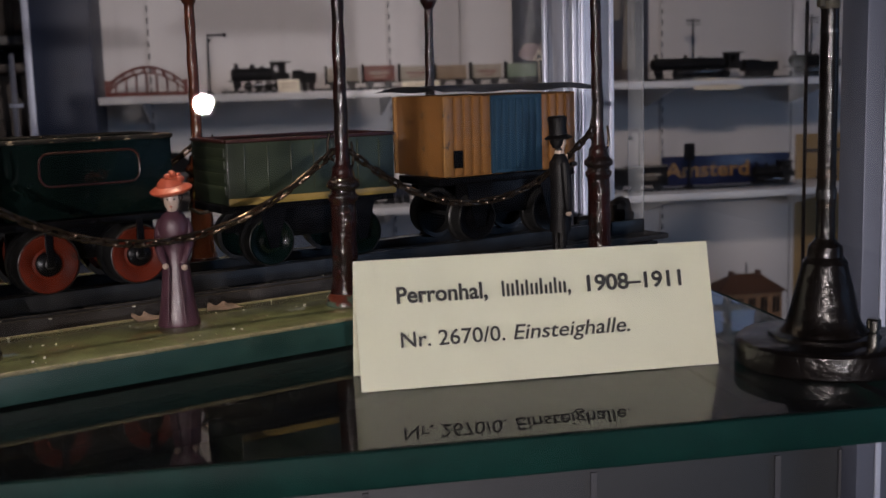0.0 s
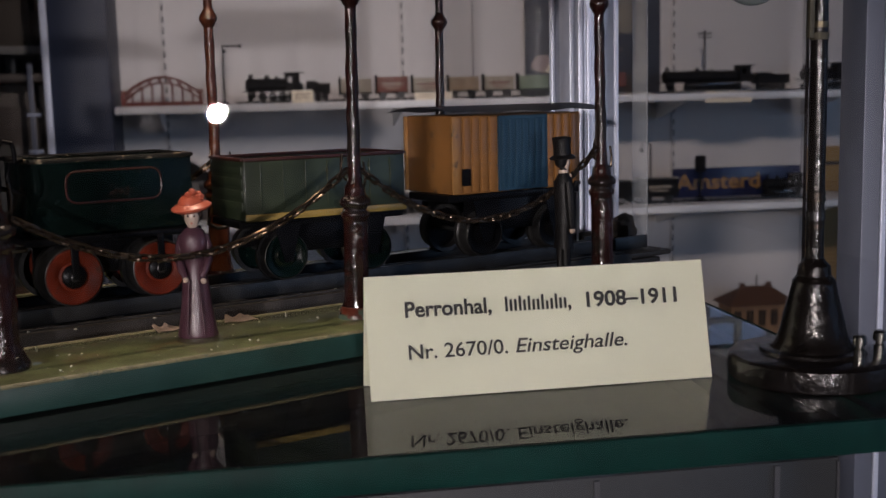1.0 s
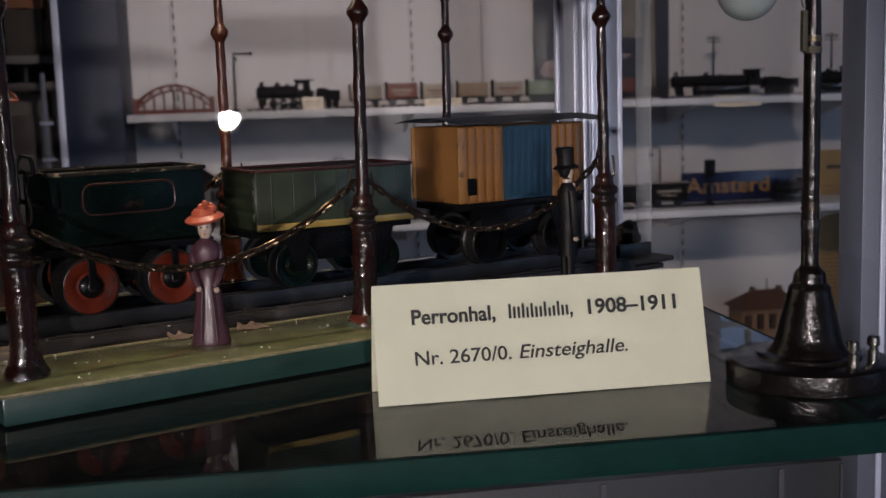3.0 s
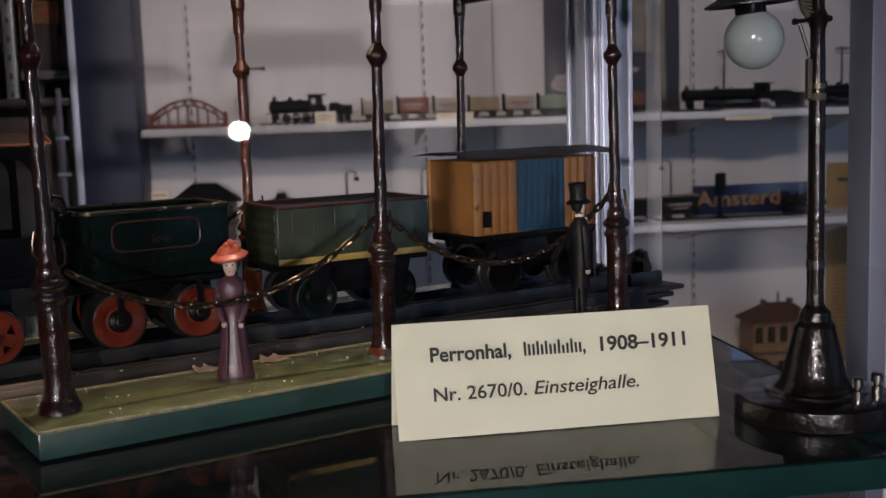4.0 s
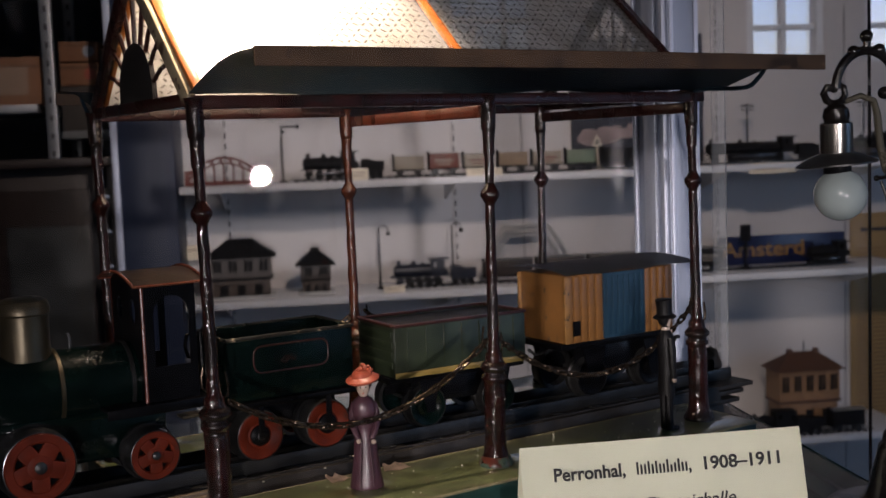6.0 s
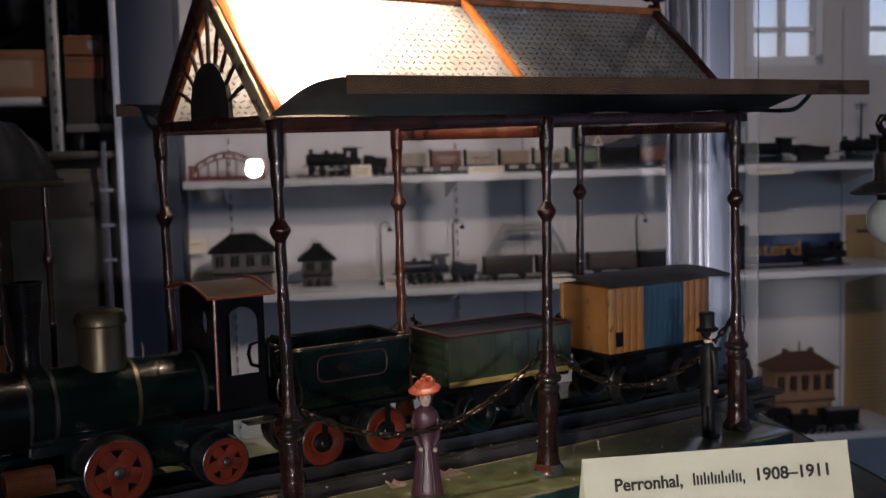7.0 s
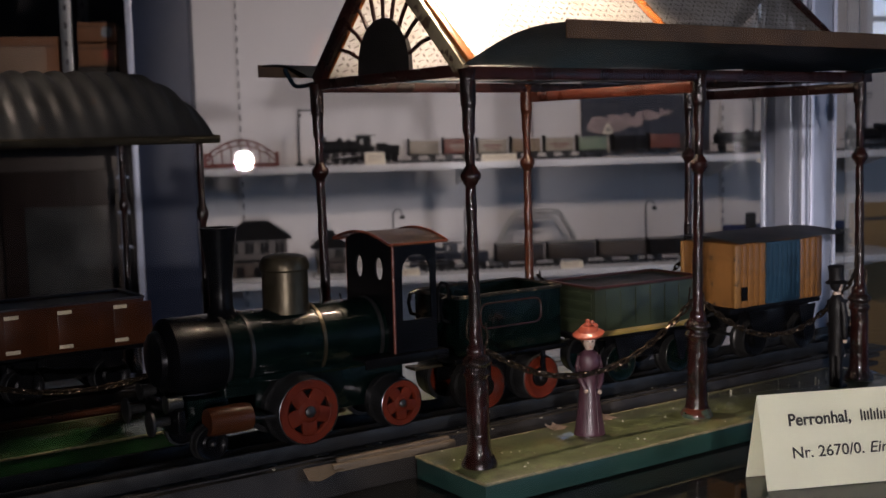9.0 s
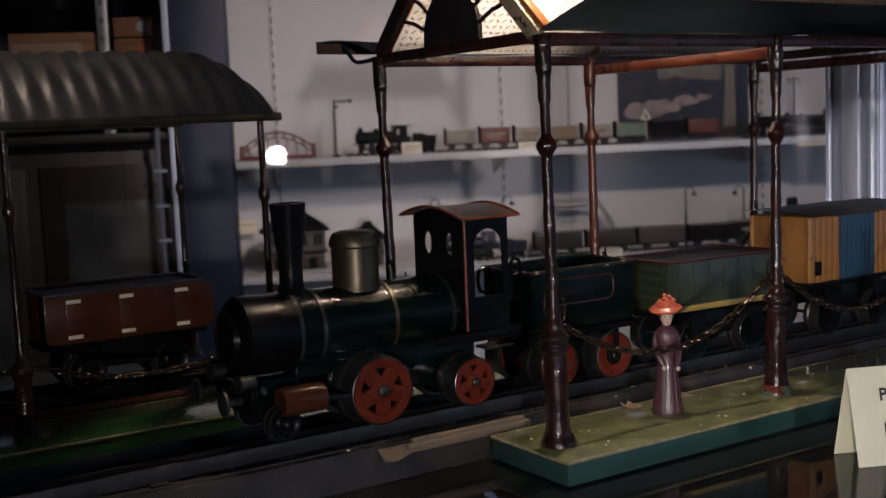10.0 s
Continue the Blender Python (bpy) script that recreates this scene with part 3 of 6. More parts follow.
for y in YS:
    part("eave_beam", Shape().box((0, y, EAVE - 0.002), (0.315, 0.005, 0.006), 0.0008), M_BEAM, hall)
for i, x in list(enumerate(XS))[1:]:
    part("tie_beam", Shape().box((x, 0.074, EAVE - 0.0082), (0.0045, 0.143, 0.0064), 0.0008), M_BEAM if i != 1 else M_ORANGE, hall, "" if i != 1 else "orange-red cross beam")

RIDGE = 0.2775
M_BOSS = surface("dark_bronze_paint", (0.026, 0.022, 0.020), 0.45, 0.1, 0.4, 60, 300, 0.3, (0.07, 0.055, 0.045), 0.64, 80, spec=0.4)
SLOPE = math.atan2(RIDGE - 0.2115, 0.074)
RUN = math.hypot(RIDGE - 0.2115, 0.074)
for side in (0, 1):
    # local frame of a slope: x along the hall, y up the slope
    base = pose(0, 0, 0.2115, math.degrees(SLOPE)) if side == 0 else pose(0, 0.148, 0.2115, 0, 0, 180) @ pose(0, 0, 0, math.degrees(SLOPE))
    for x0, x1 in ((-0.155, -0.002), (0.002, 0.151)):
        lo, hi = (x0, x1) if side == 0 else (-x1, -x0)
        s = Shape().sheet(lambda a, b, lo=lo, hi=hi: (lo + (hi - lo) * a, RUN * b, 0.0006 * math.sin(a * 7) * math.sin(b * 5)), 12, 8, 0.0005)
        part("roof_panel", s, M_SHEET, hall, "pale translucent sheet with a dash pattern", base)
    for x in XS:
        xx = x if side == 0 else -x
        part("rafter", Shape().box((xx, RUN / 2, 0.0012), (0.0056 if x < 0.1 else 0.0036, RUN, 0.0032), 0.0009), M_RAFTER if x < 0.1 else M_BEAM, hall, "orange lacquered rafter" if x < 0.1 else "dark lacquered rafter", base)
    # awning, curving out and up from the eave
    def awn(a, b, side=side):
        yy = -0.077 * b
        zz = 0.2105 + 0.0135 * math.sin(min(1.0, b * 1.15) * math.pi / 2) + 0.0006 * math.sin(a * 23 + b * 3)
        x = -0.160 + 0.331 * a
        return (x, yy, zz) if side == 0 else (x, 0.148 - yy, zz)
    part("awning", Shape().sheet(awn, 40, 10, 0.0009), M_AWNING, hall, "dark blue-green curved tin awning")
    yo = -0.0775 if side == 0 else 0.2255
    part("fascia", Shape().box((0.0055, yo, 0.2210), (0.333, 0.0014, 0.0080), 0.0005), M_AWNEDGE, hall, "bronze-brown fascia strip")
    for x in ((-0.150, 0.146) if side else (0.146,)):
        sg = -1 if side == 0 else 1
        y0 = 0.0 if side == 0 else 0.148
        pts = [(x, y0 + sg * f, z) for f, z in ((0.006, 0.2100), (0.018, 0.2108), (0.034, 0.2096), (0.045, 0.2096), (0.050, 0.2112), (0.056, 0.2160), (0.061, 0.2215))]
        part("awning_bracket", Shape().tube(pts, 0.0013, 6), M_AWNING, hall)
part("ridge_bar", Shape().box((-0.002, 0.074, RIDGE + 0.0006), (0.319, 0.0058, 0.0045), 0.001), M_RAFTER, hall, "orange lacquered ridge bar")
for x in (-0.1585, 0.1545):
    g = Shape()
    for y0 in (0.0, 0.148):
        dy = 0.074 - y0
        L = math.hypot(dy, RIDGE - 0.2090)
        m = Matrix.Translation((x, y0, 0.2090)) @ pose(0, 0, 0, math.degrees(math.atan2(RIDGE - 0.2090, dy)), 0, 0)
        # front bar takes the painted-in lit tone, the other bars stay maroon
        if x < 0 and y0 == 0.0:
            part("gable_bar", Shape().box((0, L / 2, -0.0020), (0.0042, L + 0.001, 0.0085), 0.0012, m), M_LITGILT, hall, "worn gable bar with lamplight painted in as pale gilt")
        else:
            g.box((0, L / 2, -0.0024), (0.0040, L + 0.003, 0.0105), 0.0012, m)
    g.box((x, 0.074, 0.2085), (0.0035, 0.150, 0.006), 0.0008)
    part("gable_frame", g, M_BEAM, hall)
    fan = [(0.026 * math.cos(radians(t)), 0.029 * math.sin(radians(t)) ** 0.8 if 0 < t < 180 else 0.0) for t in range(0, 181, 10)]
    m = Matrix.Translation((x, 0.0808 - 0.0068, 0.2110)) @ pose(0, 0, 0, 0, 0, 90)
    part("fan_boss", Shape().prism(fan, -0.0012, 0.0012, m), M_BOSS, hall, "dark half-round sun ornament")
    for k in range(9):
        t = radians(18 + 18 * k)
        p0 = Vector((x, 0.074 + 0.024 * math.cos(t), 0.2110 + 0.026 * math.sin(t)))
        # rays stop just short of the sloping bars
        reach = 0.022
        for _ in range(40):
            q = Vector((x, 0.074 + reach * math.cos(t) * 1.02, 0.2110 + reach * math.sin(t) * 1.05))
            if q.z > 0.2070 + (0.074 - abs(q.y - 0.074)) * (RIDGE - 0.2115) / 0.074 - 0.004 or q.z < 0.2105:
                break
            reach += 0.0012
        q = Vector((x, 0.074 + reach * math.cos(t) * 1.02, 0.2110 + reach * math.sin(t) * 1.05))
        bend = p0.lerp(q, 0.55) + Vector((0, 0, 0.0012))
        part("sun_ray", Shape().tube([p0, bend, q], 0.0012, 6), M_BEAM, hall)
for x in (-0.157, 0.155):
    f = Shape().lathe([(0.002, 0), (0.0026, 0.004), (0.0018, 0.006), (0.004, 0.008), (0.0058, 0.011), (0.0052, 0.014), (0.003, 0.016), (0, 0.0175)], None, 12)
    for k in range(5):
        f.ball((0.0050 * math.cos(k * 1.2566), 0.0050 * math.sin(k * 1.2566), 0.0100 + 0.003 * (k % 2)), 0.0030, 8)
    part("finial", f, M_MAROON, hall, "", pose(x, 0.074, RIDGE + 0.0005) @ Matrix.Diagonal((1.15, 1.15, 0.95, 1)))
for y, sg in ((0.0, -1), (0.148, 1)):
    for a, b, za, zb, sag in ((XS[0] + 0.006, XS[1] - 0.004, 0.0705, 0.0800, 0.026), (XS[1] + 0.004, XS[2] - 0.004, 0.0805, 0.083, 0.030)):
        chain(hall, (a, y, za), (b, y, zb), sag)
    for x in XS:
        hook = Shape().tube([(x + 0.0035, y, 0.072), (x + 0.006, y, 0.0735), (x + 0.0065, y, 0.078), (x + 0.0055, y, 0.084)], 0.0006, 6)
        hook.tube([(x - 0.0035, y, 0.076), (x - 0.006, y, 0.0785), (x - 0.0062, y, 0.083), (x - 0.0052, y, 0.088)], 0.0006, 6)
        part("chain_hook", hook, M_CHAIN, hall)


# ---- crumbs of paint and dust on the platform and track ----
random.seed(11)
cr = Shape()
for k in range(80):
    x, y = random.uniform(-0.165, 0.165), random.uniform(-0.022, 0.034)
    r = random.choice((0.00022, 0.0003, 0.0004, 0.00055))
    cr.box((0, 0, 0), (r * random.uniform(1, 2), r * random.uniform(1, 2), r), 0, pose(x, y, DECK + r * 0.4, 0, 0, random.uniform(0, 180)))
for k in range(16):
    x, y = random.uniform(-0.25, 0.2), random.uniform(0.040, 0.060)
    r = random.uniform(0.0005, 0.0010)
    cr.box((0, 0, 0), (r * 2, r, r), 0, pose(x, y, 0.0165 + r * 0.4, 0, 0, random.uniform(0, 180)))
for cx, cy, n in ((-0.254, 0.062, 5), (-0.239, 0.0605, 6), (0.130, 0.091, 6), (0.170, 0.093, 4), (-0.060, 0.052, 3)):
    for k in range(n):
        r = random.uniform(0.0008, 0.0016)
        cr.box((0, 0, 0), (r * random.uniform(1.2, 2.4), r, r * 0.6), 0, pose(cx + (k - n / 2) * 0.0022, cy + random.uniform(-0.0012, 0.0012), 0.0165 + r * 0.3, random.uniform(-12, 12), 0, random.uniform(0, 180)))
solo("paint_crumbs", cr, surface("pale_crumbs", (0.60, 0.57, 0.47), 0.4, 0, 0.2), pose(0, 0, ZS), "pale crumbs of paint scattered over platform and track", "crumbs", "", "stuff", 0)


# ---- curled flakes at the back of the platform ----
M_FLAKE = surface("dusty_pink_brown_flake", (0.44, 0.33, 0.27), 0.6, 0, 0.3, 150, 600, 0.4)
for k, (x, y, turn, w) in enumerate(((-0.080, 0.0300, 12, 0.013), (-0.046, 0.0285, -8, 0.016))):
    fl = Shape().sheet(lambda a, b, k=k, w=w: (w * (a - 0.5) * (1 - 0.3 * b), 0.009 * (b - 0.5) + 0.001 * math.sin(a * 9), 0.0010 + 0.0022 * b * b * (0.6 + 0.4 * math.sin(a * 11 + k))), 12, 5, 0.0005)
    solo("paint_flake", fl, M_FLAKE, pose(x, y, ZS + DECK - 0.0006, 0, 0, turn), "curled dusty pink-brown flake lying on the green platform", "flake", "flakes")


# ---- figures on the platform ----
def lady():
    s = Shape()
    s.slot = 0
    s.lathe([(0.0086, 0), (0.0089, 0.0006), (0.0084, 0.003), (0.0074, 0.009), (0.0064, 0.017), (0.0058, 0.024), (0.0048, 0.0295), (0.0046, 0.032), (0.0054, 0.036), (0.0064, 0.0410), (0.0062, 0.0445), (0.0046, 0.0475), (0.0026, 0.0488), (0.0022, 0.0500)], Matrix.Diagonal((1, 0.82, 1, 1)), 22)
    for sg in (-1, 1):
        s.tube([(sg * 0.0046, 0.0004, 0.0455), (sg * 0.0060, 0.0002, 0.0400), (sg * 0.0062, -0.0022, 0.0345), (sg * 0.0048, -0.0056, 0.0305), (sg * 0.0034, -0.0066, 0.0275)], [0.0019, 0.0020, 0.0019, 0.0016, 0.0013], 10)
        s.tube([(sg * 0.0020, -0.0062, 0.026), (sg * 0.0030, -0.0068, 0.012), (sg * 0.0036, -0.0072, 0.002)], 0.0004, 6)
    s.slot = 1
    s.ball((-0.0034, -0.0070, 0.0266), 0.0014, 8)
    s.ball((0.0042, -0.0068, 0.0258), 0.0014, 8)
    s.lathe([(0, 0.0486), (0.0019, 0.0492), (0.0031, 0.0518), (0.0033, 0.0545), (0.0026, 0.0574), (0, 0.0582)], pose(0, -0.0010, 0), 16)
    s.ball((0, -0.0043, 0.0531), 0.0006, 6)
    s.slot = 2
    s.lathe([(0, 0.0500), (0.0022, 0.0504), (0.0037, 0.0525), (0.0042, 0.0552), (0.0038, 0.0578), (0, 0.0590)], pose(0, 0.0012, 0), 16)
    for sg in (-1, 1):
        s.ball((sg * 0.0013, -0.0038, 0.0543), 0.00052, 6)
        s.ball((sg * 0.0030, -0.0006, 0.0548), 0.0016, 8)
    s.slot = 3
    s.ball((0, -0.0039, 0.0512), 0.00050, 6)
    tilt = pose(0, 0, 0.0575, 8, -7, 0)
    s.lathe([(0.0030, -0.0004), (0.0070, -0.0008), (0.0086, 0.0002), (0.0088, 0.0010), (0.0078, 0.0018), (0.0056, 0.0026), (0.0050, 0.0042), (0.0036, 0.0056), (0, 0.0060)], tilt, 22)
    for k in range(7):
        a = k * 0.95
        s.ball((0.0012 + 0.0030 * math.cos(a), 0.0028 * math.sin(a), 0.0626 + 0.0011 * (k % 3)), 0.0014, 8)
    return s


solo("lady_figurine", lady(), [M_PLUM, M_SKIN, M_HAIR, M_CORAL], pose(-0.0735, 0.0095, ZS + DECK, 0, 0, -28) @ Matrix.Diagonal((0.98, 0.98, 0.955, 1)), "painted toy lady in plum dress and coral hat", "figurine")


def gentleman():
    """Faces -y: top hat, frock coat, one arm hanging and one forearm raised."""
    s = Shape()
    s.slot = 0
    for sg in (-1, 1):
        s.tube([(sg * 0.0020, 0, 0.001), (sg * 0.0021, 0.0003, 0.012), (sg * 0.0020, 0, 0.026)], [0.0023, 0.0022, 0.0028], 10)
        s.box((sg * 0.0022, -0.0020, 0.0012), (0.0032, 0.0078, 0.0024), 0.0008)
    s.lathe([(0.0056, 0.0200), (0.0054, 0.024), (0.0048, 0.033), (0.0050, 0.041), (0.0056, 0.0480), (0.0050, 0.0525), (0.0032, 0.0556), (0.0021, 0.0572), (0.0020, 0.0590)], Matrix.Diagonal((0.92, 0.86, 1, 1)), 18)
    s.tube([(-0.0046, 0.0004, 0.0522), (-0.0062, 0.0006, 0.0450), (-0.0060, 0.0002, 0.0370), (-0.0056, -0.0008, 0.0300)], [0.0020, 0.0022, 0.0019, 0.0015], 10)
    s.tube([(0.0046, 0.0004, 0.0522), (0.0058, -0.0008, 0.0460), (0.0048, -0.0048, 0.0470), (0.0030, -0.0088, 0.0500)], [0.0020, 0.0021, 0.0017, 0.0013], 10)
    s.box((0.0026, -0.0098, 0.0510), (0.0022, 0.0034, 0.0022), 0.0007)
    hat = pose(0, 0.0004, 0.0640, -4, 0, 0)
    s.lathe([(0.0034, 0.0002), (0.0062, -0.0008), (0.0064, -0.0001), (0.0050, 0.0008), (0.0043, 0.0013), (0.0041, 0.0052), (0.0045, 0.0086), (0.0046, 0.0093), (0.0039, 0.0098), (0, 0.0099)], hat, 22)
    s.lathe([(0, 0.0585), (0.0020, 0.0592), (0.0031, 0.0615), (0.0032, 0.0644), (0, 0.0650)], pose(0, 0.0013, 0), 14)
    s.slot = 1
    s.lathe([(0, 0.0572), (0.0016, 0.0578), (0.0024, 0.0600), (0.0027, 0.0622), (0.0026, 0.0644), (0, 0.0650)], pose(0, -0.0006, 0), 16)
    s.ball((0, -0.0033, 0.0612), 0.0007, 8)
    s.ball((0, -0.0022, 0.0587), 0.0009, 8)
    s.ball((-0.0056, -0.0010, 0.0288), 0.0015, 10)
    s.slot = 2
    s.lathe([(0.0023, 0.0562), (0.0025, 0.0570), (0.0022, 0.0580)], None, 14)
    s.prism([(-0.0009, 0.0560), (0.0009, 0.0560), (0.0004, 0.0515), (-0.0004, 0.0515)], -0.0040, -0.0034)
    return s


solo("gentleman_figurine", gentleman(), [M_COAT, M_SKIN, M_SKIN], pose(0.1190, -0.0060, ZS + DECK, 0, 0, 84) @ Matrix.Diagonal((1.06, 1.06, 1.05, 1)), "painted toy gentleman in black coat and top hat", "figurine")


M_EDGE2 = surface("worn_black_bead", (0.020, 0.019, 0.018), 0.3, 0.2, 0.3, 120, 500, 0.3, (0.34, 0.26, 0.17), 0.585, 160)


# ---- tracks ----
M_STOP = surface("rough_brown_stop", (0.050, 0.031, 0.016), 0.7, 0, 0.5, 120, 500, 0.6)


def rail_track(x0, x1, yc, label, width=0.074, h=0.0165):
    tr = thing("toy_track", pose(0, yc, ZS), label, "toy track", "tinplate tracks")
    part("roadbed", Shape().prism([(-width / 2, 0), (width / 2, 0), (width / 2 - 0.006, h), (-width / 2 + 0.006, h)], -x1, -x0, pose(0, 0, 0, 0, 0, 90)), M_TRACKBED, tr, "", None, 0)
    for y in (-0.018, 0.018):
        part("rail", Shape().box(((x0 + x1) / 2, y, h + 0.0040), (x1 - x0, 0.0022, 0.0080), 0.0006), M_DARKSTEEL, tr)
    part("centre_rail", Shape().box(((x0 + x1) / 2, 0, h + 0.0030), (x1 - x0, 0.0018, 0.006), 0.0006), M_DARKSTEEL, tr)
    n = int((x1 - x0) / 0.030)
    me = finish("sleeper", Shape().box((0, 0, 0), (0.0085, 0.046, 0.0010), 0.0003), M_DARKSTEEL)
    for k in range(n):
        part("sleeper", me, None, tr, "", pose(x0 + 0.015 + k * 0.030, 0, h + 0.0005))
    for y in (-0.026, 0.026):
        part("bed_ridge", Shape().box(((x0 + x1) / 2, y, h + 0.0004), (x1 - x0, 0.0016, 0.0012), 0.0004), M_TRACKBED, tr)
    return tr


main_track = rail_track(-0.62, 0.213, 0.075, "dark grey tinplate toy track under the green train")
random.seed(8)
for k, (x, z, w) in enumerate(((0.247, 0.0145, 0.060), (0.239, 0.0105, 0.064), (0.229, 0.0065, 0.068))):
    part("end_plate", Shape().box((x - 0.022, random.uniform(-0.002, 0.002), z), (0.044, w, 0.0030), 0.0006), M_TRACKBED, main_track, "dark loose tin plate at the track end")
for y, x in ((-0.018, 0.236), (0.018, 0.243), (0.0, 0.230)):
    part("rail_end", Shape().box((x - 0.012, y, 0.0205), (0.030, 0.0022, 0.0080), 0.0006), M_DARKSTEEL, main_track)
lump = Shape().ball((0, 0, 0), 0.0100, 16, 0.9)
for v in lump.bm.verts:
    v.co *= 1 + 0.45 * noise.noise(v.co * 190) + 0.25 * noise.noise(v.co * 520)
part("end_stop", lump, M_STOP, main_track, "rough brown end stop", pose(0.2330, -0.002, 0.0270))
part("edge_strip", Shape().box((-0.180, -0.0352, 0.0138), (0.074, 0.0044, 0.0042), 0.0008).box((-0.179, -0.0330, 0.0166), (0.068, 0.0034, 0.0022), 0.0007), M_PALEBROWN, main_track, "pale brown strip along the track's edge")
tab = Shape().sheet(lambda a, b: (-0.232 + 0.020 * a, -0.0330 - 0.006 * b, 0.0158 - 0.0042 * b - 0.0016 * math.sin(a * 5) * b), 8, 5, 0.0008)
part("track_tab", tab, M_PALEBROWN, main_track, "bent pale connecting tab")
RAILZ = ZS + 0.0245


def wheel_set(parent, x, r, yo, rim_mat, disc_mat, spokes=0, name="wheel", width=0.006, ring=False):
    """Two wheels on an axle at x; r is the tread radius, yo half the distance between the outer faces."""
    for sg in (-1, 1):
        m = pose(x, sg * yo, r, 90 * sg, 0, 0)  # local z points inwards
        rim = [(r * 0.93, 0.0012), (r * 0.95, 0.0004), (r * 0.98, 0.0006), (r, 0.0016), (r * 1.01, width * 0.60), (r * 1.03, width * 0.66), (r * 1.10, width * 0.74), (r * 1.10, width), (r * 0.93, width), (r * 0.93, 0.0012)]
        w = part(name, Shape().lathe(rim, None, 36, False), rim_mat, parent, "", m)
        hub = Shape()
        if spokes:
            # pressed disc with broad arms between wedge-shaped dark holes
            for k in range(spokes):
                a = 360.0 * k / spokes + 17
                hub.box((r * 0.45, 0, 0.0017), (r * 0.76, r * 0.48, 0.0022), 0.0005, pose(0, 0, 0, 0, 0, a))
            hub.lathe([(r * 0.95, 0.0008), (r * 0.95, 0.0034), (r * 0.66, 0.0034), (r * 0.66, 0.0010), (r * 0.72, 0.0002), (r * 0.92, 0.0002), (r * 0.95, 0.0008)], None, 36, False)
            hub.lathe([(r * 0.34, 0.0028), (r * 0.34, 0.0006), (r * 0.26, 0.0), (0, 0.0)], None, 20)
        else:
            hub.lathe([(r * 0.94, 0.0036), (r * 0.94, 0.0008), (r * 0.90, 0.0003), (r * 0.70, 0.0006), (r * 0.5, 0.0022), (r * 0.34, 0.0016), (r * 0.30, 0.0002), (0, 0.0)], None, 28)
        part("disc", hub, disc_mat, w)
        if spokes:
            part("backing", Shape().lathe([(r * 0.93, 0.0036), (r * 0.93, 0.0044), (0, 0.0044)], None, 24), M_BLACK, w)
        if ring:
            part("centre_boss", Shape().lathe([(r * 0.42, 0.0026), (r * 0.40, 0.0008), (r * 0.22, -0.0004), (0, -0.0004)], None, 20), M_BLACK, w)
        part("hub_cap", Shape().lathe([(r * 0.17, 0.002), (r * 0.17, -0.0010), (r * 0.10, -0.0016), (0, -0.0018)], None, 12), M_DARKSTEEL, w)
    part("axle", Shape().rod((x, -yo + 0.003, r), (x, yo - 0.003, r), 0.0012, 8), M_DARKSTEEL, parent)


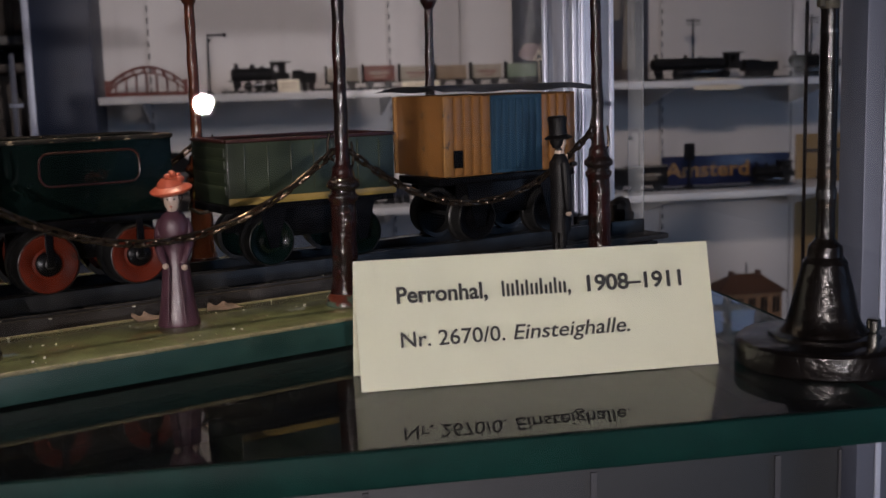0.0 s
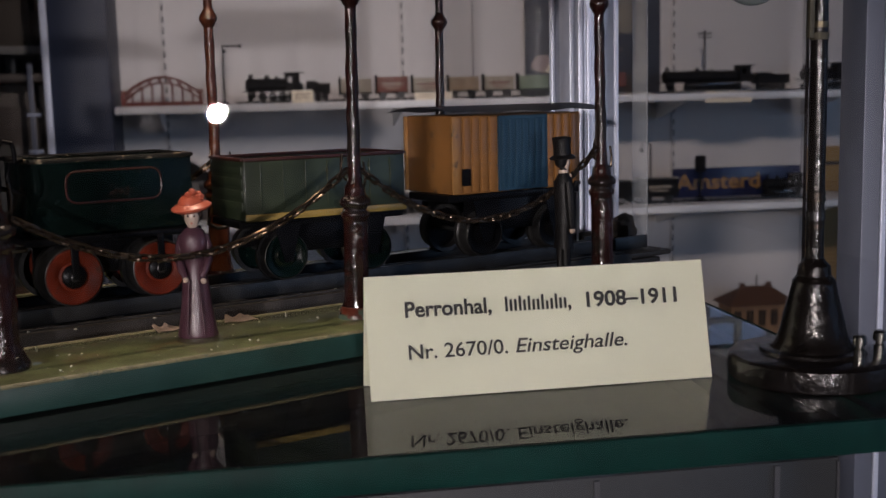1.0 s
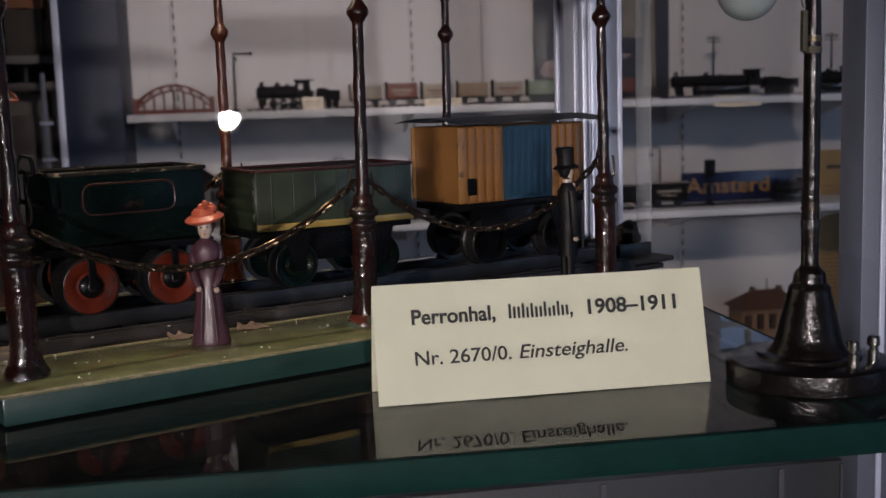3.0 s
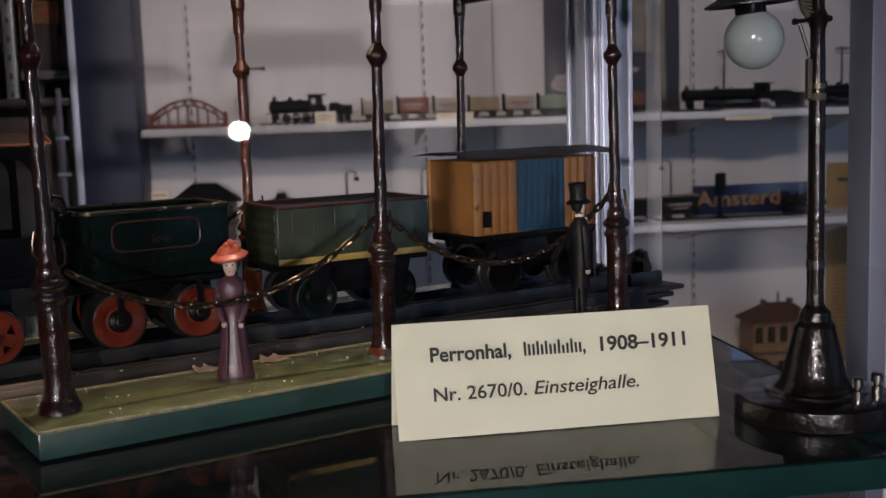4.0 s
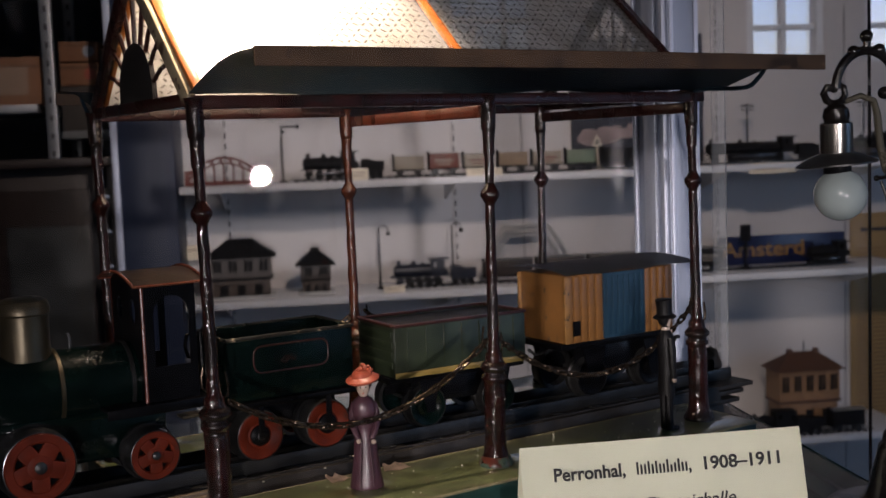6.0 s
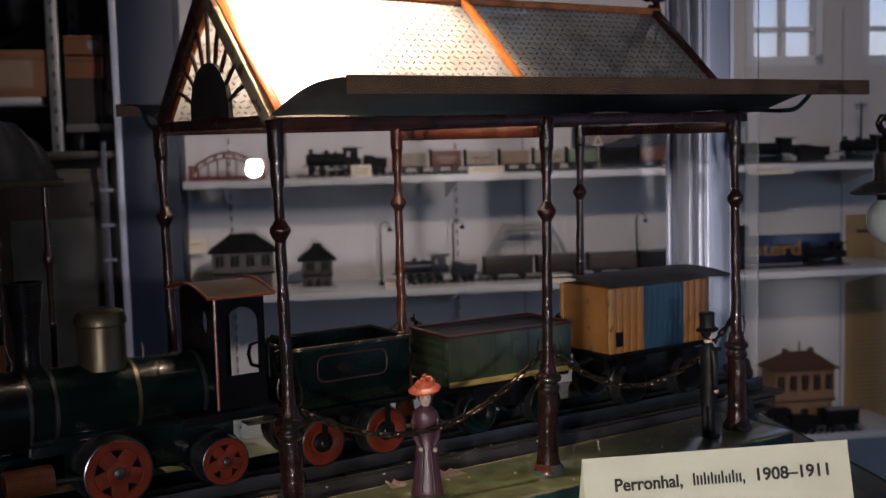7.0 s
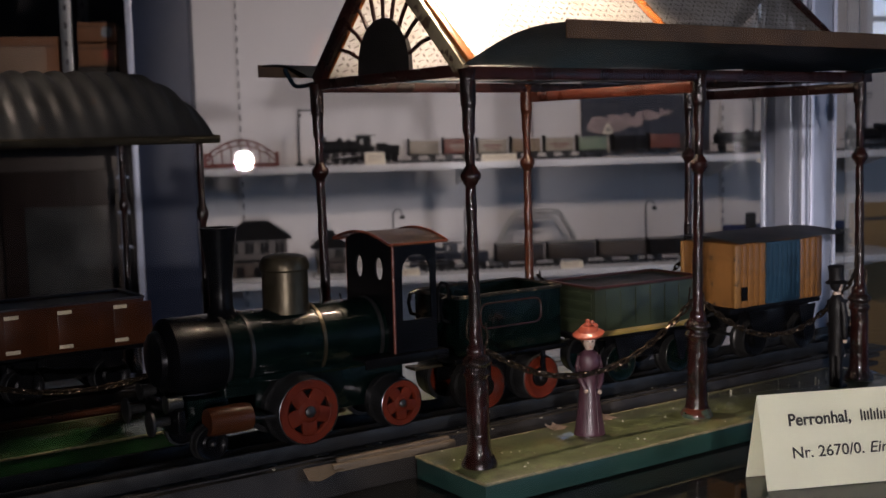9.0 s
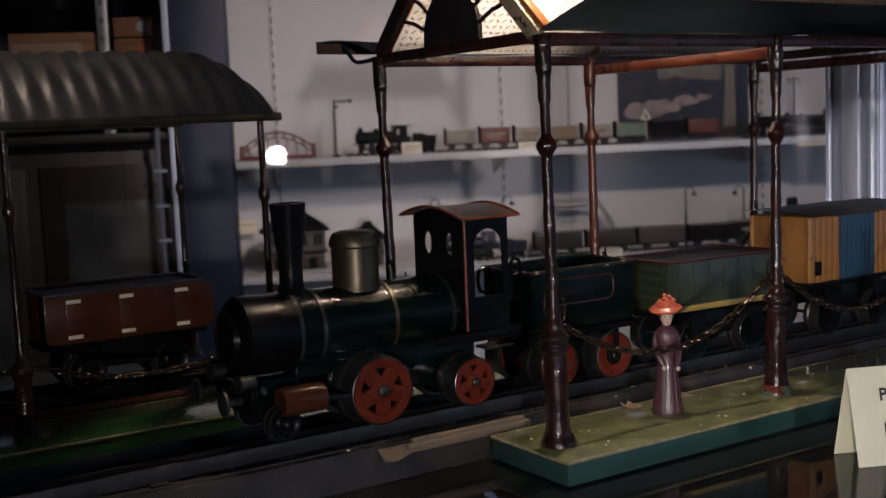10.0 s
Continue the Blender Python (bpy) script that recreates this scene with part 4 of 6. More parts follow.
# ---- locomotive ----
def locomotive():
    L = thing("toy_locomotive", pose(-0.220, 0.077, RAILZ), "dark green and black tinplate toy steam locomotive with red wheels", "toy locomotive")
    bz, br = 0.0485, 0.0188
    ax = pose(0, 0, bz, 0, 90, 0)
    part("boiler", Shape().lathe([(br, -0.040), (br, 0.052)], ax, 40), M_TANKGREEN, L)
    part("smokebox", Shape().lathe([(0, -0.0705), (0.010, -0.0700), (br * 0.92, -0.068), (br * 1.03, -0.066), (br * 1.03, -0.039), (br, -0.038)], ax, 40), M_BLACK, L)
    for x in (-0.040, -0.028, 0.012, 0.046):
        part("boiler_band", Shape().lathe([(br, x - 0.0012), (br + 0.0006, x - 0.0009), (br + 0.0006, x + 0.0009), (br, x + 0.0012)], ax, 40), M_DARKSTEEL if x != 0.012 else M_BRASS, L)
    part("smokebox_door", Shape().lathe([(0, -0.0745), (0.006, -0.0742), (0.013, -0.0725), (0.014, -0.0700)], ax, 24), M_BLACK, L)
    part("frame", Shape().box((0.012, 0, 0.0235), (0.105, 0.018, 0.026), 0.002).box((0.012, 0, 0.0345), (0.105, 0.030, 0.004), 0.001).box((-0.045, 0, 0.020), (0.046, 0.018, 0.016), 0.002), M_TANKGREEN, L)
    part("chimney", Shape().lathe([(0.0085, 0), (0.0068, 0.003), (0.0058, 0.006), (0.0060, 0.018), (0.0085, 0.040), (0.0090, 0.045), (0.0072, 0.0452), (0.0060, 0.036)], pose(-0.036, 0, bz + br - 0.002), 20), M_BLACK, L)
    part("dome", Shape().lathe([(0.0125, 0), (0.0122, 0.002), (0.0118, 0.004), (0.0118, 0.0215), (0.0128, 0.0225), (0.0128, 0.0250), (0.0112, 0.0285), (0.008, 0.0298), (0, 0.0302)], pose(-0.0005, 0, bz + br - 0.003), 28), M_BRASS, L, "tarnished brass dome")
    part("whistle", Shape().tube([(0.021, 0.002, bz + br - 0.002), (0.0212, 0.002, bz + br + 0.004), (0.0202, 0.002, bz + br + 0.007)], 0.0009, 8), M_DARKSTEEL, L)
    part("footplate", Shape().box((0.055, 0, 0.0380), (0.052, 0.058, 0.0018), 0.0006).box((0.055, -0.0285, 0.0365), (0.052, 0.0012, 0.005), 0.0004).box((0.055, 0.0285, 0.0365), (0.052, 0.0012, 0.005), 0.0004), M_BLACK, L)
    # cab: front wall with two oval lookouts, two sides with arched openings
    oval = lambda cx, cz, a, b: [(cx + a * math.cos(radians(t)), cz + b * math.sin(radians(t))) for t in range(0, 360, 20)]
    top = [(0.0235 * math.cos(radians(t)), 0.096 + 0.0055 * math.sin(radians(t))) for t in range(0, 181, 15)]
    part("cab_front", Shape().prism([(0.0235, 0.039)] + top + [(-0.0235, 0.039)], -0.0006, 0.0006, pose(0.050, 0, 0, 0, 0, 90), [oval(-0.0105, 0.083, 0.0042, 0.0062), oval(0.0105, 0.083, 0.0042, 0.0062)]), M_BLACK, L, "", None, 0)
    for sg in (-1, 1):
        hole = [(0.0555, 0.056), (0.0735, 0.056), (0.0735, 0.080)] + arc(0.0645, 0.082, 0.009, 0, 180, 8) + [(0.0555, 0.080)]
        part("cab_side", Shape().prism([(0.0505, 0.039), (0.0770, 0.039), (0.0770, 0.0965), (0.0505, 0.0965)], sg * 0.0235 - 0.0006, sg * 0.0235 + 0.0006, None, [hole]), M_BLACK, L, "", None, 0)
        part("corner_bead", Shape().rod((0.0502, sg * 0.0238, 0.039), (0.0502, sg * 0.0238, 0.097), 0.0009, 8), M_ORANGE, L, "thin orange-red lining")
        if sg < 0:
            part("grab_rail", Shape().tube([(0.0800, sg * 0.021, 0.052), (0.0800, sg * 0.021, 0.070), (0.0825, sg * 0.021, 0.0735), (0.0860, sg * 0.021, 0.0725), (0.0870, sg * 0.021, 0.069), (0.0870, sg * 0.021, 0.064)], 0.0010, 8), M_BLACK, L)
        part("cylinder", Shape().lathe([(0, -0.011), (0.0066, -0.011), (0.0070, -0.009), (0.0070, 0.009), (0.0066, 0.011), (0, 0.011)], pose(-0.044, sg * 0.0215, 0.019, 0, 90, 0), 18), M_BROWN, L)
        part("piston_rod", Shape().rod((-0.033, sg * 0.0235, 0.018), (-0.005, sg * 0.0235, 0.016), 0.0011, 8), M_STEEL, L)
        part("buffer", Shape().lathe([(0.0022, 0), (0.0022, 0.008), (0.0062, 0.0085), (0.0062, 0.0098), (0, 0.0112)], pose(-0.0720, sg * 0.017, 0.022, 0, -90, 0), 16), M_DARKSTEEL, L)
        part("headlamp", Shape().lathe([(0.0036, 0), (0.0036, 0.007), (0.0046, 0.008), (0, 0.0085)], pose(-0.066, sg * 0.018, 0.030, 0, -90, 0), 12), M_DARKSTEEL, L)
    roof = Shape().sheet(lambda a, b: (0.0445 + 0.0365 * a, 0.0295 * (2 * b - 1), 0.0968 + 0.0068 * math.cos((2 * b - 1) * 1.35) - 0.0012), 6, 14, 0.0010)
    part("cab_roof", roof, surface("coppery_brown_roof", (0.105, 0.070, 0.052), 0.32, 0.2, 0.45, 60, 300, 0.3, (0.24, 0.15, 0.10), 0.60, 90, 0.3), L, "coppery brown curved cab roof")
    rim = Shape()
    for x in (0.0445, 0.081):
        rim.tube([(x, 0.0295 * (2 * b / 14 - 1), 0.0960 + 0.0068 * math.cos((2 * b / 14 - 1) * 1.35)) for b in range(15)], 0.0008, 6)
    for sg in (-1, 1):
        rim.rod((0.0445, sg * 0.0295, 0.0972), (0.081, sg * 0.0295, 0.0972), 0.0008, 6)
    part("roof_rim", rim, M_ORANGE, L, "orange-red painted roof rim")
    part("buffer_beam", Shape().box((-0.0690, 0, 0.022), (0.004, 0.052, 0.012), 0.001), M_BLACK, L)
    wheel_set(L, -0.003, 0.0172, 0.0275, M_STEEL, M_WHEELRED, 5, "driving_wheel", 0.0175)
    wheel_set(L, 0.0520, 0.0128, 0.0265, M_STEEL, M_WHEELRED, 5, "trailing_wheel", 0.0155)
    wheel_set(L, -0.053, 0.0085, 0.0225, M_DARKSTEEL, M_BLACK, 0, "leading_wheel", 0.007)
    return L


locomotive()


def tender():
    T = thing("toy_tender", pose(-0.0910, 0.077, RAILZ), "dark green tinplate coal tender with red lining and wheels", "toy tender")
    W, Lh, z0, z1 = 0.044, 0.0365, 0.0310, 0.0640
    s = Shape()
    for sg in (-1, 1):
        s.box((0, sg * (W / 2 - 0.0008), (z0 + z1) / 2), (2 * Lh, 0.0016, z1 - z0), 0.0007)
        s.box((sg * (Lh - 0.0008), 0, (z0 + z1) / 2), (0.0016, W - 0.004, z1 - z0), 0.0007)
    part("tank", s, M_TANKGREEN, T)
    part("coal_floor", Shape().box((0, 0, z1 - 0.012), (2 * Lh - 0.004, W - 0.004, 0.0015)), M_BLACK, T)
    e = Shape()
    for sg in (-1, 1):
        e.rod((-Lh, sg * W / 2, z1), (Lh, sg * W / 2, z1), 0.0011, 8)
        e.rod((sg * Lh, -W / 2, z1), (sg * Lh, W / 2, z1), 0.0011, 8)
    part("top_bead", e, M_EDGE2, T, "worn metal bead")
    for sg in (-1, 1):
        a, b, r = 0.0215, 0.0070, 0.0045
        loop = []
        for cx, cz, t0 in ((a - r, b - r, 0), (-a + r, b - r, 90), (-a + r, -b + r, 180), (a - r, -b + r, 270)):
            loop += [(cx + r * math.cos(radians(t0 + k * 30)), sg * (W / 2 + 0.0001), (z0 + z1) / 2 + 0.0045 + cz + r * math.sin(radians(t0 + k * 30))) for k in range(4)]
        part("lining", Shape().tube(loop, 0.00055, 5, True), M_REDLINE, T, "rounded dull red lining")
        part("handle", Shape().tube([(-Lh - 0.001, sg * 0.016, 0.050), (-Lh - 0.0065, sg * 0.016, 0.052), (-Lh - 0.008, sg * 0.016, 0.058), (-Lh - 0.0065, sg * 0.016, 0.0635), (-Lh - 0.001, sg * 0.016, 0.0650)], 0.0011, 8), M_BLACK, T)
    part("underframe", Shape().box((-0.001, 0, 0.0290), (0.080, 0.049, 0.0032), 0.0008).box((0, -0.0100, 0.020), (0.060, 0.0014, 0.017), 0.0004).box((0, 0.0100, 0.020), (0.060, 0.0014, 0.017), 0.0004), M_BLACK, T)
    part("drawbar", Shape().box((-0.045, 0, 0.024), (0.020, 0.010, 0.0016), 0.0005), M_BRASS, T)
    for x in (-0.0215, 0.0175):
        wheel_set(T, x, 0.0132, 0.0270, M_DARKSTEEL, M_WHEELRED, 0, "wheel", 0.0155, True)
        for sg in (-1, 1):
            part("axle_box", Shape().box((x, sg * 0.0282, 0.0205), (0.0032, 0.0012, 0.0170), 0.0004), M_BLACK, T)
    return T


tender()


def open_wagon(name, m, body, rim, stripe, inside, label, length=0.092, hinges=False, group="goods wagons"):
    T = thing(name, m, label, "toy wagon", group)
    W, Lh, z0, z1 = 0.046, length / 2, 0.0300, 0.0590
    s = Shape()
    for sg in (-1, 1):
        s.box((0, sg * (W / 2 - 0.0008), (z0 + z1) / 2), (2 * Lh, 0.0016, z1 - z0), 0.0006)
        s.box((sg * (Lh - 0.0008), 0, (z0 + z1) / 2), (0.0016, W - 0.0034, z1 - z0), 0.0006)
    s.box((0, 0, z0 + 0.001), (2 * Lh - 0.004, W - 0.004, 0.002))
    part("body", s, body, T)
    part("tarpaulin_floor" if hinges else "load_floor", Shape().box((0, 0, z1 - 0.0016), (2 * Lh - 0.0036, W - 0.0036, 0.0016)), inside, T)
    e = Shape()
    for sg in (-1, 1):
        e.box((0, sg * (W / 2 - 0.0006), z1 + 0.0006), (2 * Lh + 0.001, 0.0034, 0.0016), 0.0005)
        e.box((sg * (Lh - 0.0006), 0, z1 + 0.0006), (0.0034, W - 0.004, 0.0016), 0.0005)
    part("top_rim", e, rim, T)
    for sg in (-1, 1):
        if not hinges:
            for k in range(-3, 4):
                part("rib", Shape().box((k * Lh * 0.27, sg * (W / 2 + 0.0002), (z0 + z1) / 2 + 0.002), (0.0009, 0.0008, z1 - z0 - 0.007), 0.0003), body, T)
            part("stripe", Shape().box((0, sg * (W / 2 + 0.0004), z0 + 0.0016), (2 * Lh + 0.0008, 0.0008, 0.0034), 0.0003), stripe, T, "ochre stripe along the sill")
            for k in range(4):
                part("end_plank", Shape().box((sg * (Lh + 0.0003), 0, z0 + 0.007 + k * 0.0058), (0.0008, W - 0.006, 0.0040), 0.0003), body, T)
        else:
            for k in (-0.62, 0.02, 0.72):
                part("door_panel", Shape().box((k * Lh + 0.006, sg * (W / 2 + 0.0004), (z0 + z1) / 2), (Lh * 0.50, 0.0008, z1 - z0 - 0.004), 0.0003), body, T)
                for zz in (z0 + 0.004, z1 - 0.004):
                    part("hinge", Shape().box((k * Lh - 0.002, sg * (W / 2 + 0.0011), zz), (0.0085, 0.0008, 0.0024), 0.0003), stripe, T, "pale tin hinge strap")
    part("underframe", Shape().box((0, 0, 0.0280), (2 * Lh + 0.004, 0.036, 0.0038), 0.0008).box((0, -0.017, 0.020), (length * 0.72, 0.0014, 0.015), 0.0004).box((0, 0.017, 0.020), (length * 0.72, 0.0014, 0.015), 0.0004), M_BLACK, T)
    for x in (-length * 0.27, length * 0.27):
        wheel_set(T, x, 0.0118, 0.0235, M_DARKSTEEL, M_BLACK if hinges else M_TANKGREEN, 0, "wheel", 0.0100)
        for sg in (-1, 1):
            part("axle_guard", Shape().prism([(x - 0.007, 0.028), (x + 0.007, 0.028), (x + 0.002, 0.009), (x - 0.002, 0.009)], sg * 0.0252 - 0.0005, sg * 0.0252 + 0.0005), M_BLACK, T)
    for sg in (-1, 1):
        part("coupling", Shape().tube([(sg * (Lh + 0.001), 0, 0.026), (sg * (Lh + 0.006), 0, 0.0255), (sg * (Lh + 0.010), 0.002, 0.028), (sg * (Lh + 0.009), 0.002, 0.031)], 0.0010, 6), M_DARKSTEEL, T)
    return T


M_LOAD = surface("dark_slate_tin", (0.014, 0.015, 0.019), 0.55, 0, 0.4, 50, 400, 0.2, (0.05, 0.045, 0.04), 0.66, 100, spec=0.15)
open_wagon("open_wagon", pose(0.0165, 0.0755, RAILZ, 0, 0, -2.5), M_OLIVE, M_REDLINE, M_YELLOWLINE, M_LOAD, "olive green tinplate open wagon with an ochre sill stripe", 0.088)


M_CHIPPED = surface("chipped_ochre_tin", (0.30, 0.148, 0.044), 0.42, 0, 0.16, 50, 400, 0.12, (0.012, 0.009, 0.007), 0.545, 260, 0.15)


def box_wagon():
    T = thing("box_wagon", pose(0.1365, 0.0750, RAILZ), "ochre ribbed tinplate box wagon with blue door and dark roof", "toy wagon", "goods wagons")
    W, Lh, z0, z1 = 0.0460, 0.0445, 0.0345, 0.0770
    part("body", Shape().box((0, 0, (z0 + z1) / 2), (2 * Lh, W, z1 - z0), 0.0008), M_OCHRE, T)
    for sg in (-1, 1):
        y = sg * (W / 2 + 0.0004)
        x = -Lh + 0.0022
        rib = finish("wall_rib", Shape().box((0, 0, 0), (0.0046, 0.0016, z1 - z0 - 0.0015), 0.0008), M_OCHRE)
        while x < Lh - 0.001:
            if not (-0.0160 < x < 0.0200):
                part("wall_rib", rib, None, T, "", pose(x, y, (z0 + z1) / 2))
            x += 0.0058
        part("corner_rib", Shape().box((-Lh + 0.0004, y, (z0 + z1) / 2), (0.0044, 0.0018, z1 - z0 - 0.001), 0.0005), M_CHIPPED, T, "ochre corner with dark chipped paint")
        d = part("door", Shape().box((0.0020, y, (z0 + z1) / 2), (0.0345, 0.0022, z1 - z0 - 0.001), 0.0006), M_DOORBLUE, T, "slate blue sliding door")
        dr = finish("door_rib", Shape().box((0, 0, 0), (0.0030, 0.0012, z1 - z0 - 0.005), 0.0005), M_DOORBLUE)
        for k in range(7):
            part("door_rib", dr, None, d, "", pose(0.0020 - 0.0138 + k * 0.0046, y + sg * 0.0013, (z0 + z1) / 2))
        part("number_plate", Shape().box((-Lh + 0.0066, y + sg * 0.0014, z0 + 0.0095), (0.0058, 0.0008, 0.0092), 0.0003), M_BLACK, T, "small black plate")
    curve = lambda a, b: (-Lh - 0.0075 + (2 * Lh + 0.0185) * a, (W / 2 + 0.0105) * (2 * b - 1), z1 + 0.0016 + 0.0034 * (1 - (2 * b - 1) ** 2) + 0.0006 * math.sin(a * 19) * abs(2 * b - 1))
    part("roof", Shape().sheet(curve, 14, 8, 0.0012), M_SLATE, T, "dark slate-blue tin roof with bent corners")
    part("underframe", Shape().box((0, 0, 0.0322), (2 * Lh + 0.004, 0.040, 0.0042), 0.0008).box((0, -0.018, 0.022), (0.070, 0.0014, 0.018), 0.0004).box((0, 0.018, 0.022), (0.070, 0.0014, 0.018), 0.0004), M_BLACK, T)
    for x in (-0.0255, 0.0245):
        wheel_set(T, x, 0.0125, 0.0240, M_DARKSTEEL, M_BLACK, 0, "wheel", 0.0105)
        for sg in (-1, 1):
            part("axle_guard", Shape().prism([(x - 0.009, 0.031), (x + 0.009, 0.031), (x + 0.003, 0.008), (x - 0.003, 0.008)], sg * 0.0258 - 0.0006, sg * 0.0258 + 0.0006), M_BLACK, T)
    for sg in (-1, 1):
        part("coupling", Shape().tube([(sg * (Lh + 0.001), 0, 0.027), (sg * (Lh + 0.007), 0, 0.026), (sg * (Lh + 0.011), 0.002, 0.030)], 0.0010, 6), M_DARKSTEEL, T)
    return T


box_wagon()


# ---- name card ----
def name_card():
    a = Vector((-0.0466, -0.0896, ZS))
    b = Vector((0.0776, -0.1438, ZS))
    ang = math.degrees(math.atan2(b.y - a.y, b.x - a.x))
    W, H, D = 0.1355, 0.0452, 0.0118
    c = thing("name_card", pose(a.x, a.y, ZS, 0, 0, ang), "folded cream paper name card with black print on the glass shelf", "label card")
    S = math.hypot(H, D)
    tilt = math.degrees(math.atan2(H, D))
    fm = pose(0, 0, 0.0003, tilt)
    part("front_leaf", Shape().sheet(lambda p, q: (W * p, S * q, 0.0007 * math.sin(p * 3.1) * (1 - q)), 16, 4, 0.0004), M_PAPER, c, "", fm)
    part("back_leaf", Shape().sheet(lambda p, q: (W * p, 2 * D - D * q, H * q + 0.0003), 8, 2, 0.0004), M_PAPER, c)
    lift = 0.0012

    def put(name, body, x0, x1, base, size, mats, shear=0.0, bold=0.0):
        ob, w = lettering(name, body, size, mats, c, Matrix(), shear, bold)
        ob.matrix_basis = fm @ Matrix.Translation((x0 * W, base * S, lift)) @ Matrix.Diagonal(((x1 - x0) * W / w, 1, 1, 1))

    put("title_print", "Perronhal,", 0.106, 0.354, 0.655, 0.0083, M_INK, 0, 0.00021)
    bars = Shape()
    x = 0.400
    for k, h in enumerate((5.8, 4.6, 4.6, 5.8, 4.2, 5.6, 4.2, 4.2, 5.9, 3.4, 4.2, 5.9, 4.2, 4.2)):
        bars.box((x * W, 0.655 * S + h * 0.0005, lift), (0.0010, h * 0.001, 0.0001))
        x += 0.0133
    part("maker_print", bars, M_INK, c, "plain dark bars in place of a maker's name", fm)
    put("comma_print", ",", 0.580, 0.589, 0.655, 0.0083, M_INK, 0, 0.00021)
    put("date_print", "1908\u20131911", 0.625, 0.899, 0.655, 0.0083, M_INK, 0, 0.00021)
    put("number_print", "Nr. 2670/0.", 0.108, 0.391, 0.315, 0.0078, M_GREYINK, 0, 0.00008)
    put("title_print", "Einsteighalle.", 0.414, 0.744, 0.315, 0.0078, M_GREYINK, 0.22, 0.00007)


name_card()


# ---- model street lamp ----
M_STRAP = surface("pale_tin_strap", (0.74, 0.64, 0.46), 0.35, 0.1, 0.2)
def street_lamp():
    T = thing("model_street_lamp", rpose(0.1690, -0.1055, ZS), "old black model street lamp with a white opal bulb", "model lamp")
    plate = Shape().lathe([(0.0312, 0), (0.0324, 0.001), (0.0326, 0.0050), (0.0322, 0.0086), (0.0310, 0.0096), (0.0250, 0.0102), (0.0205, 0.0104), (0.0200, 0.0116), (0.0185, 0.0120), (0, 0.0120)], None, 48)
    for v in plate.bm.verts:
        v.co.z += 0.0005 * noise.noise(v.co * 90) if v.co.z > 0.001 else 0
        v.co.xy *= 1 + 0.012 * noise.noise(v.co * 140)
    part("base_plate", plate, M_LAMPBLACK, T)
    bell = Shape().lathe([(0.0168, 0), (0.0165, 0.0012), (0.0152, 0.0026), (0.0136, 0.0048), (0.0126, 0.0080), (0.0112, 0.0140), (0.0095, 0.0210), (0.0082, 0.0262), (0.0084, 0.0270), (0.0076, 0.0282), (0.0066, 0.0292), (0.0061, 0.0330), (0.0046, 0.0346), (0.0036, 0.0360)], pose(0, 0, 0.0110), 32)
    for v in bell.bm.verts:
        v.co.xy *= 1 + 0.03 * noise.noise(v.co * 260)
    part("foot", bell, M_LAMPBLACK, T)
    part("post", Shape().lathe([(0.0036, 0.0), (0.0034, 0.0160), (0.0034, 0.0700), (0.0032, 0.0990), (0.0029, 0.1160), (0.0036, 0.1180), (0.0044, 0.1202), (0.0036, 0.1224), (0.0027, 0.1240), (0.0026, 0.136), (0.0036, 0.138), (0.0044, 0.140), (0.0036, 0.142), (0.0024, 0.144), (0.0024, 0.160)], pose(0, 0, 0.0425), 18), M_LAMPBLACK, T)
    for z, h, r, m in ((0.0590, 0.0010, 0.0037, M_CHAIN), (0.0618, 0.0036, 0.0038, M_STEEL), (0.0692, 0.0012, 0.0038, M_CHAIN), (0.0715, 0.0009, 0.0037, M_CHAIN), (0.1220, 0.0013, 0.0035, M_STEEL), (0.1305, 0.0026, 0.0036, M_CABLE), (0.1350, 0.0022, 0.0035, M_BRASS)):
        part("band", Shape().lathe([(r - 0.0006, z - 0.0002), (r, z), (r, z + h), (r - 0.0006, z + h + 0.0002)], None, 18), m, T, "thin worn band round the post")
    top, gx = 0.2025, -0.0290
    pts = [(0, 0, top - 0.003)]
    for t in range(0, 181, 15):
        pts.append((gx / 2 - gx / 2 * math.cos(radians(t)), 0, top + 0.0165 * math.sin(radians(t))))
    part("arm", Shape().tube(pts, 0.0021, 10), M_LAMPBLACK, T)
    sc = [(gx + dx, 0, top + dz) for dx, dz in ((0.0, 0.0), (-0.0045, 0.0005), (-0.0058, -0.0022), (-0.0046, -0.0052), (-0.0012, -0.0068), (0.0026, -0.0058), (0.0044, -0.0026), (0.0036, 0.0006), (0.0010, 0.0016), (-0.0010, 0.0002), (-0.0006, -0.0018))]
    part("scroll", Shape().tube(sc, [0.0020, 0.0018, 0.0017, 0.0017, 0.0017, 0.0016, 0.0015, 0.0014, 0.0013, 0.0012, 0.0010], 10), M_LAMPBLACK, T)
    orn = Shape()
    for x, z in ((0.0, top - 0.002), (gx / 2, top + 0.0165)):
        for dx, dz in ((0.0060, 0), (-0.0060, -0.0006), (0, 0.0062)):
            orn.rod((x, 0, z), (x + dx, 0, z + dz), 0.0016, 8).ball((x + dx, 0, z + dz), 0.0029, 12)
    part("ornament", orn, M_LAMPBLACK, T)
    part("neck", Shape().lathe([(0.0030, 0.1868), (0.0054, 0.1880), (0.0060, 0.1905), (0.0054, 0.1935), (0.0030, 0.1955), (0.0018, 0.1965)], pose(gx, 0, 0), 20), M_LAMPBLACK, T)
    part("socket", Shape().lathe([(0.0070, 0.1707), (0.0072, 0.172), (0.0072, 0.1868), (0.0062, 0.1876), (0.002, 0.1878)], pose(gx, 0, 0), 28), M_NICKEL, T, "worn nickel socket")
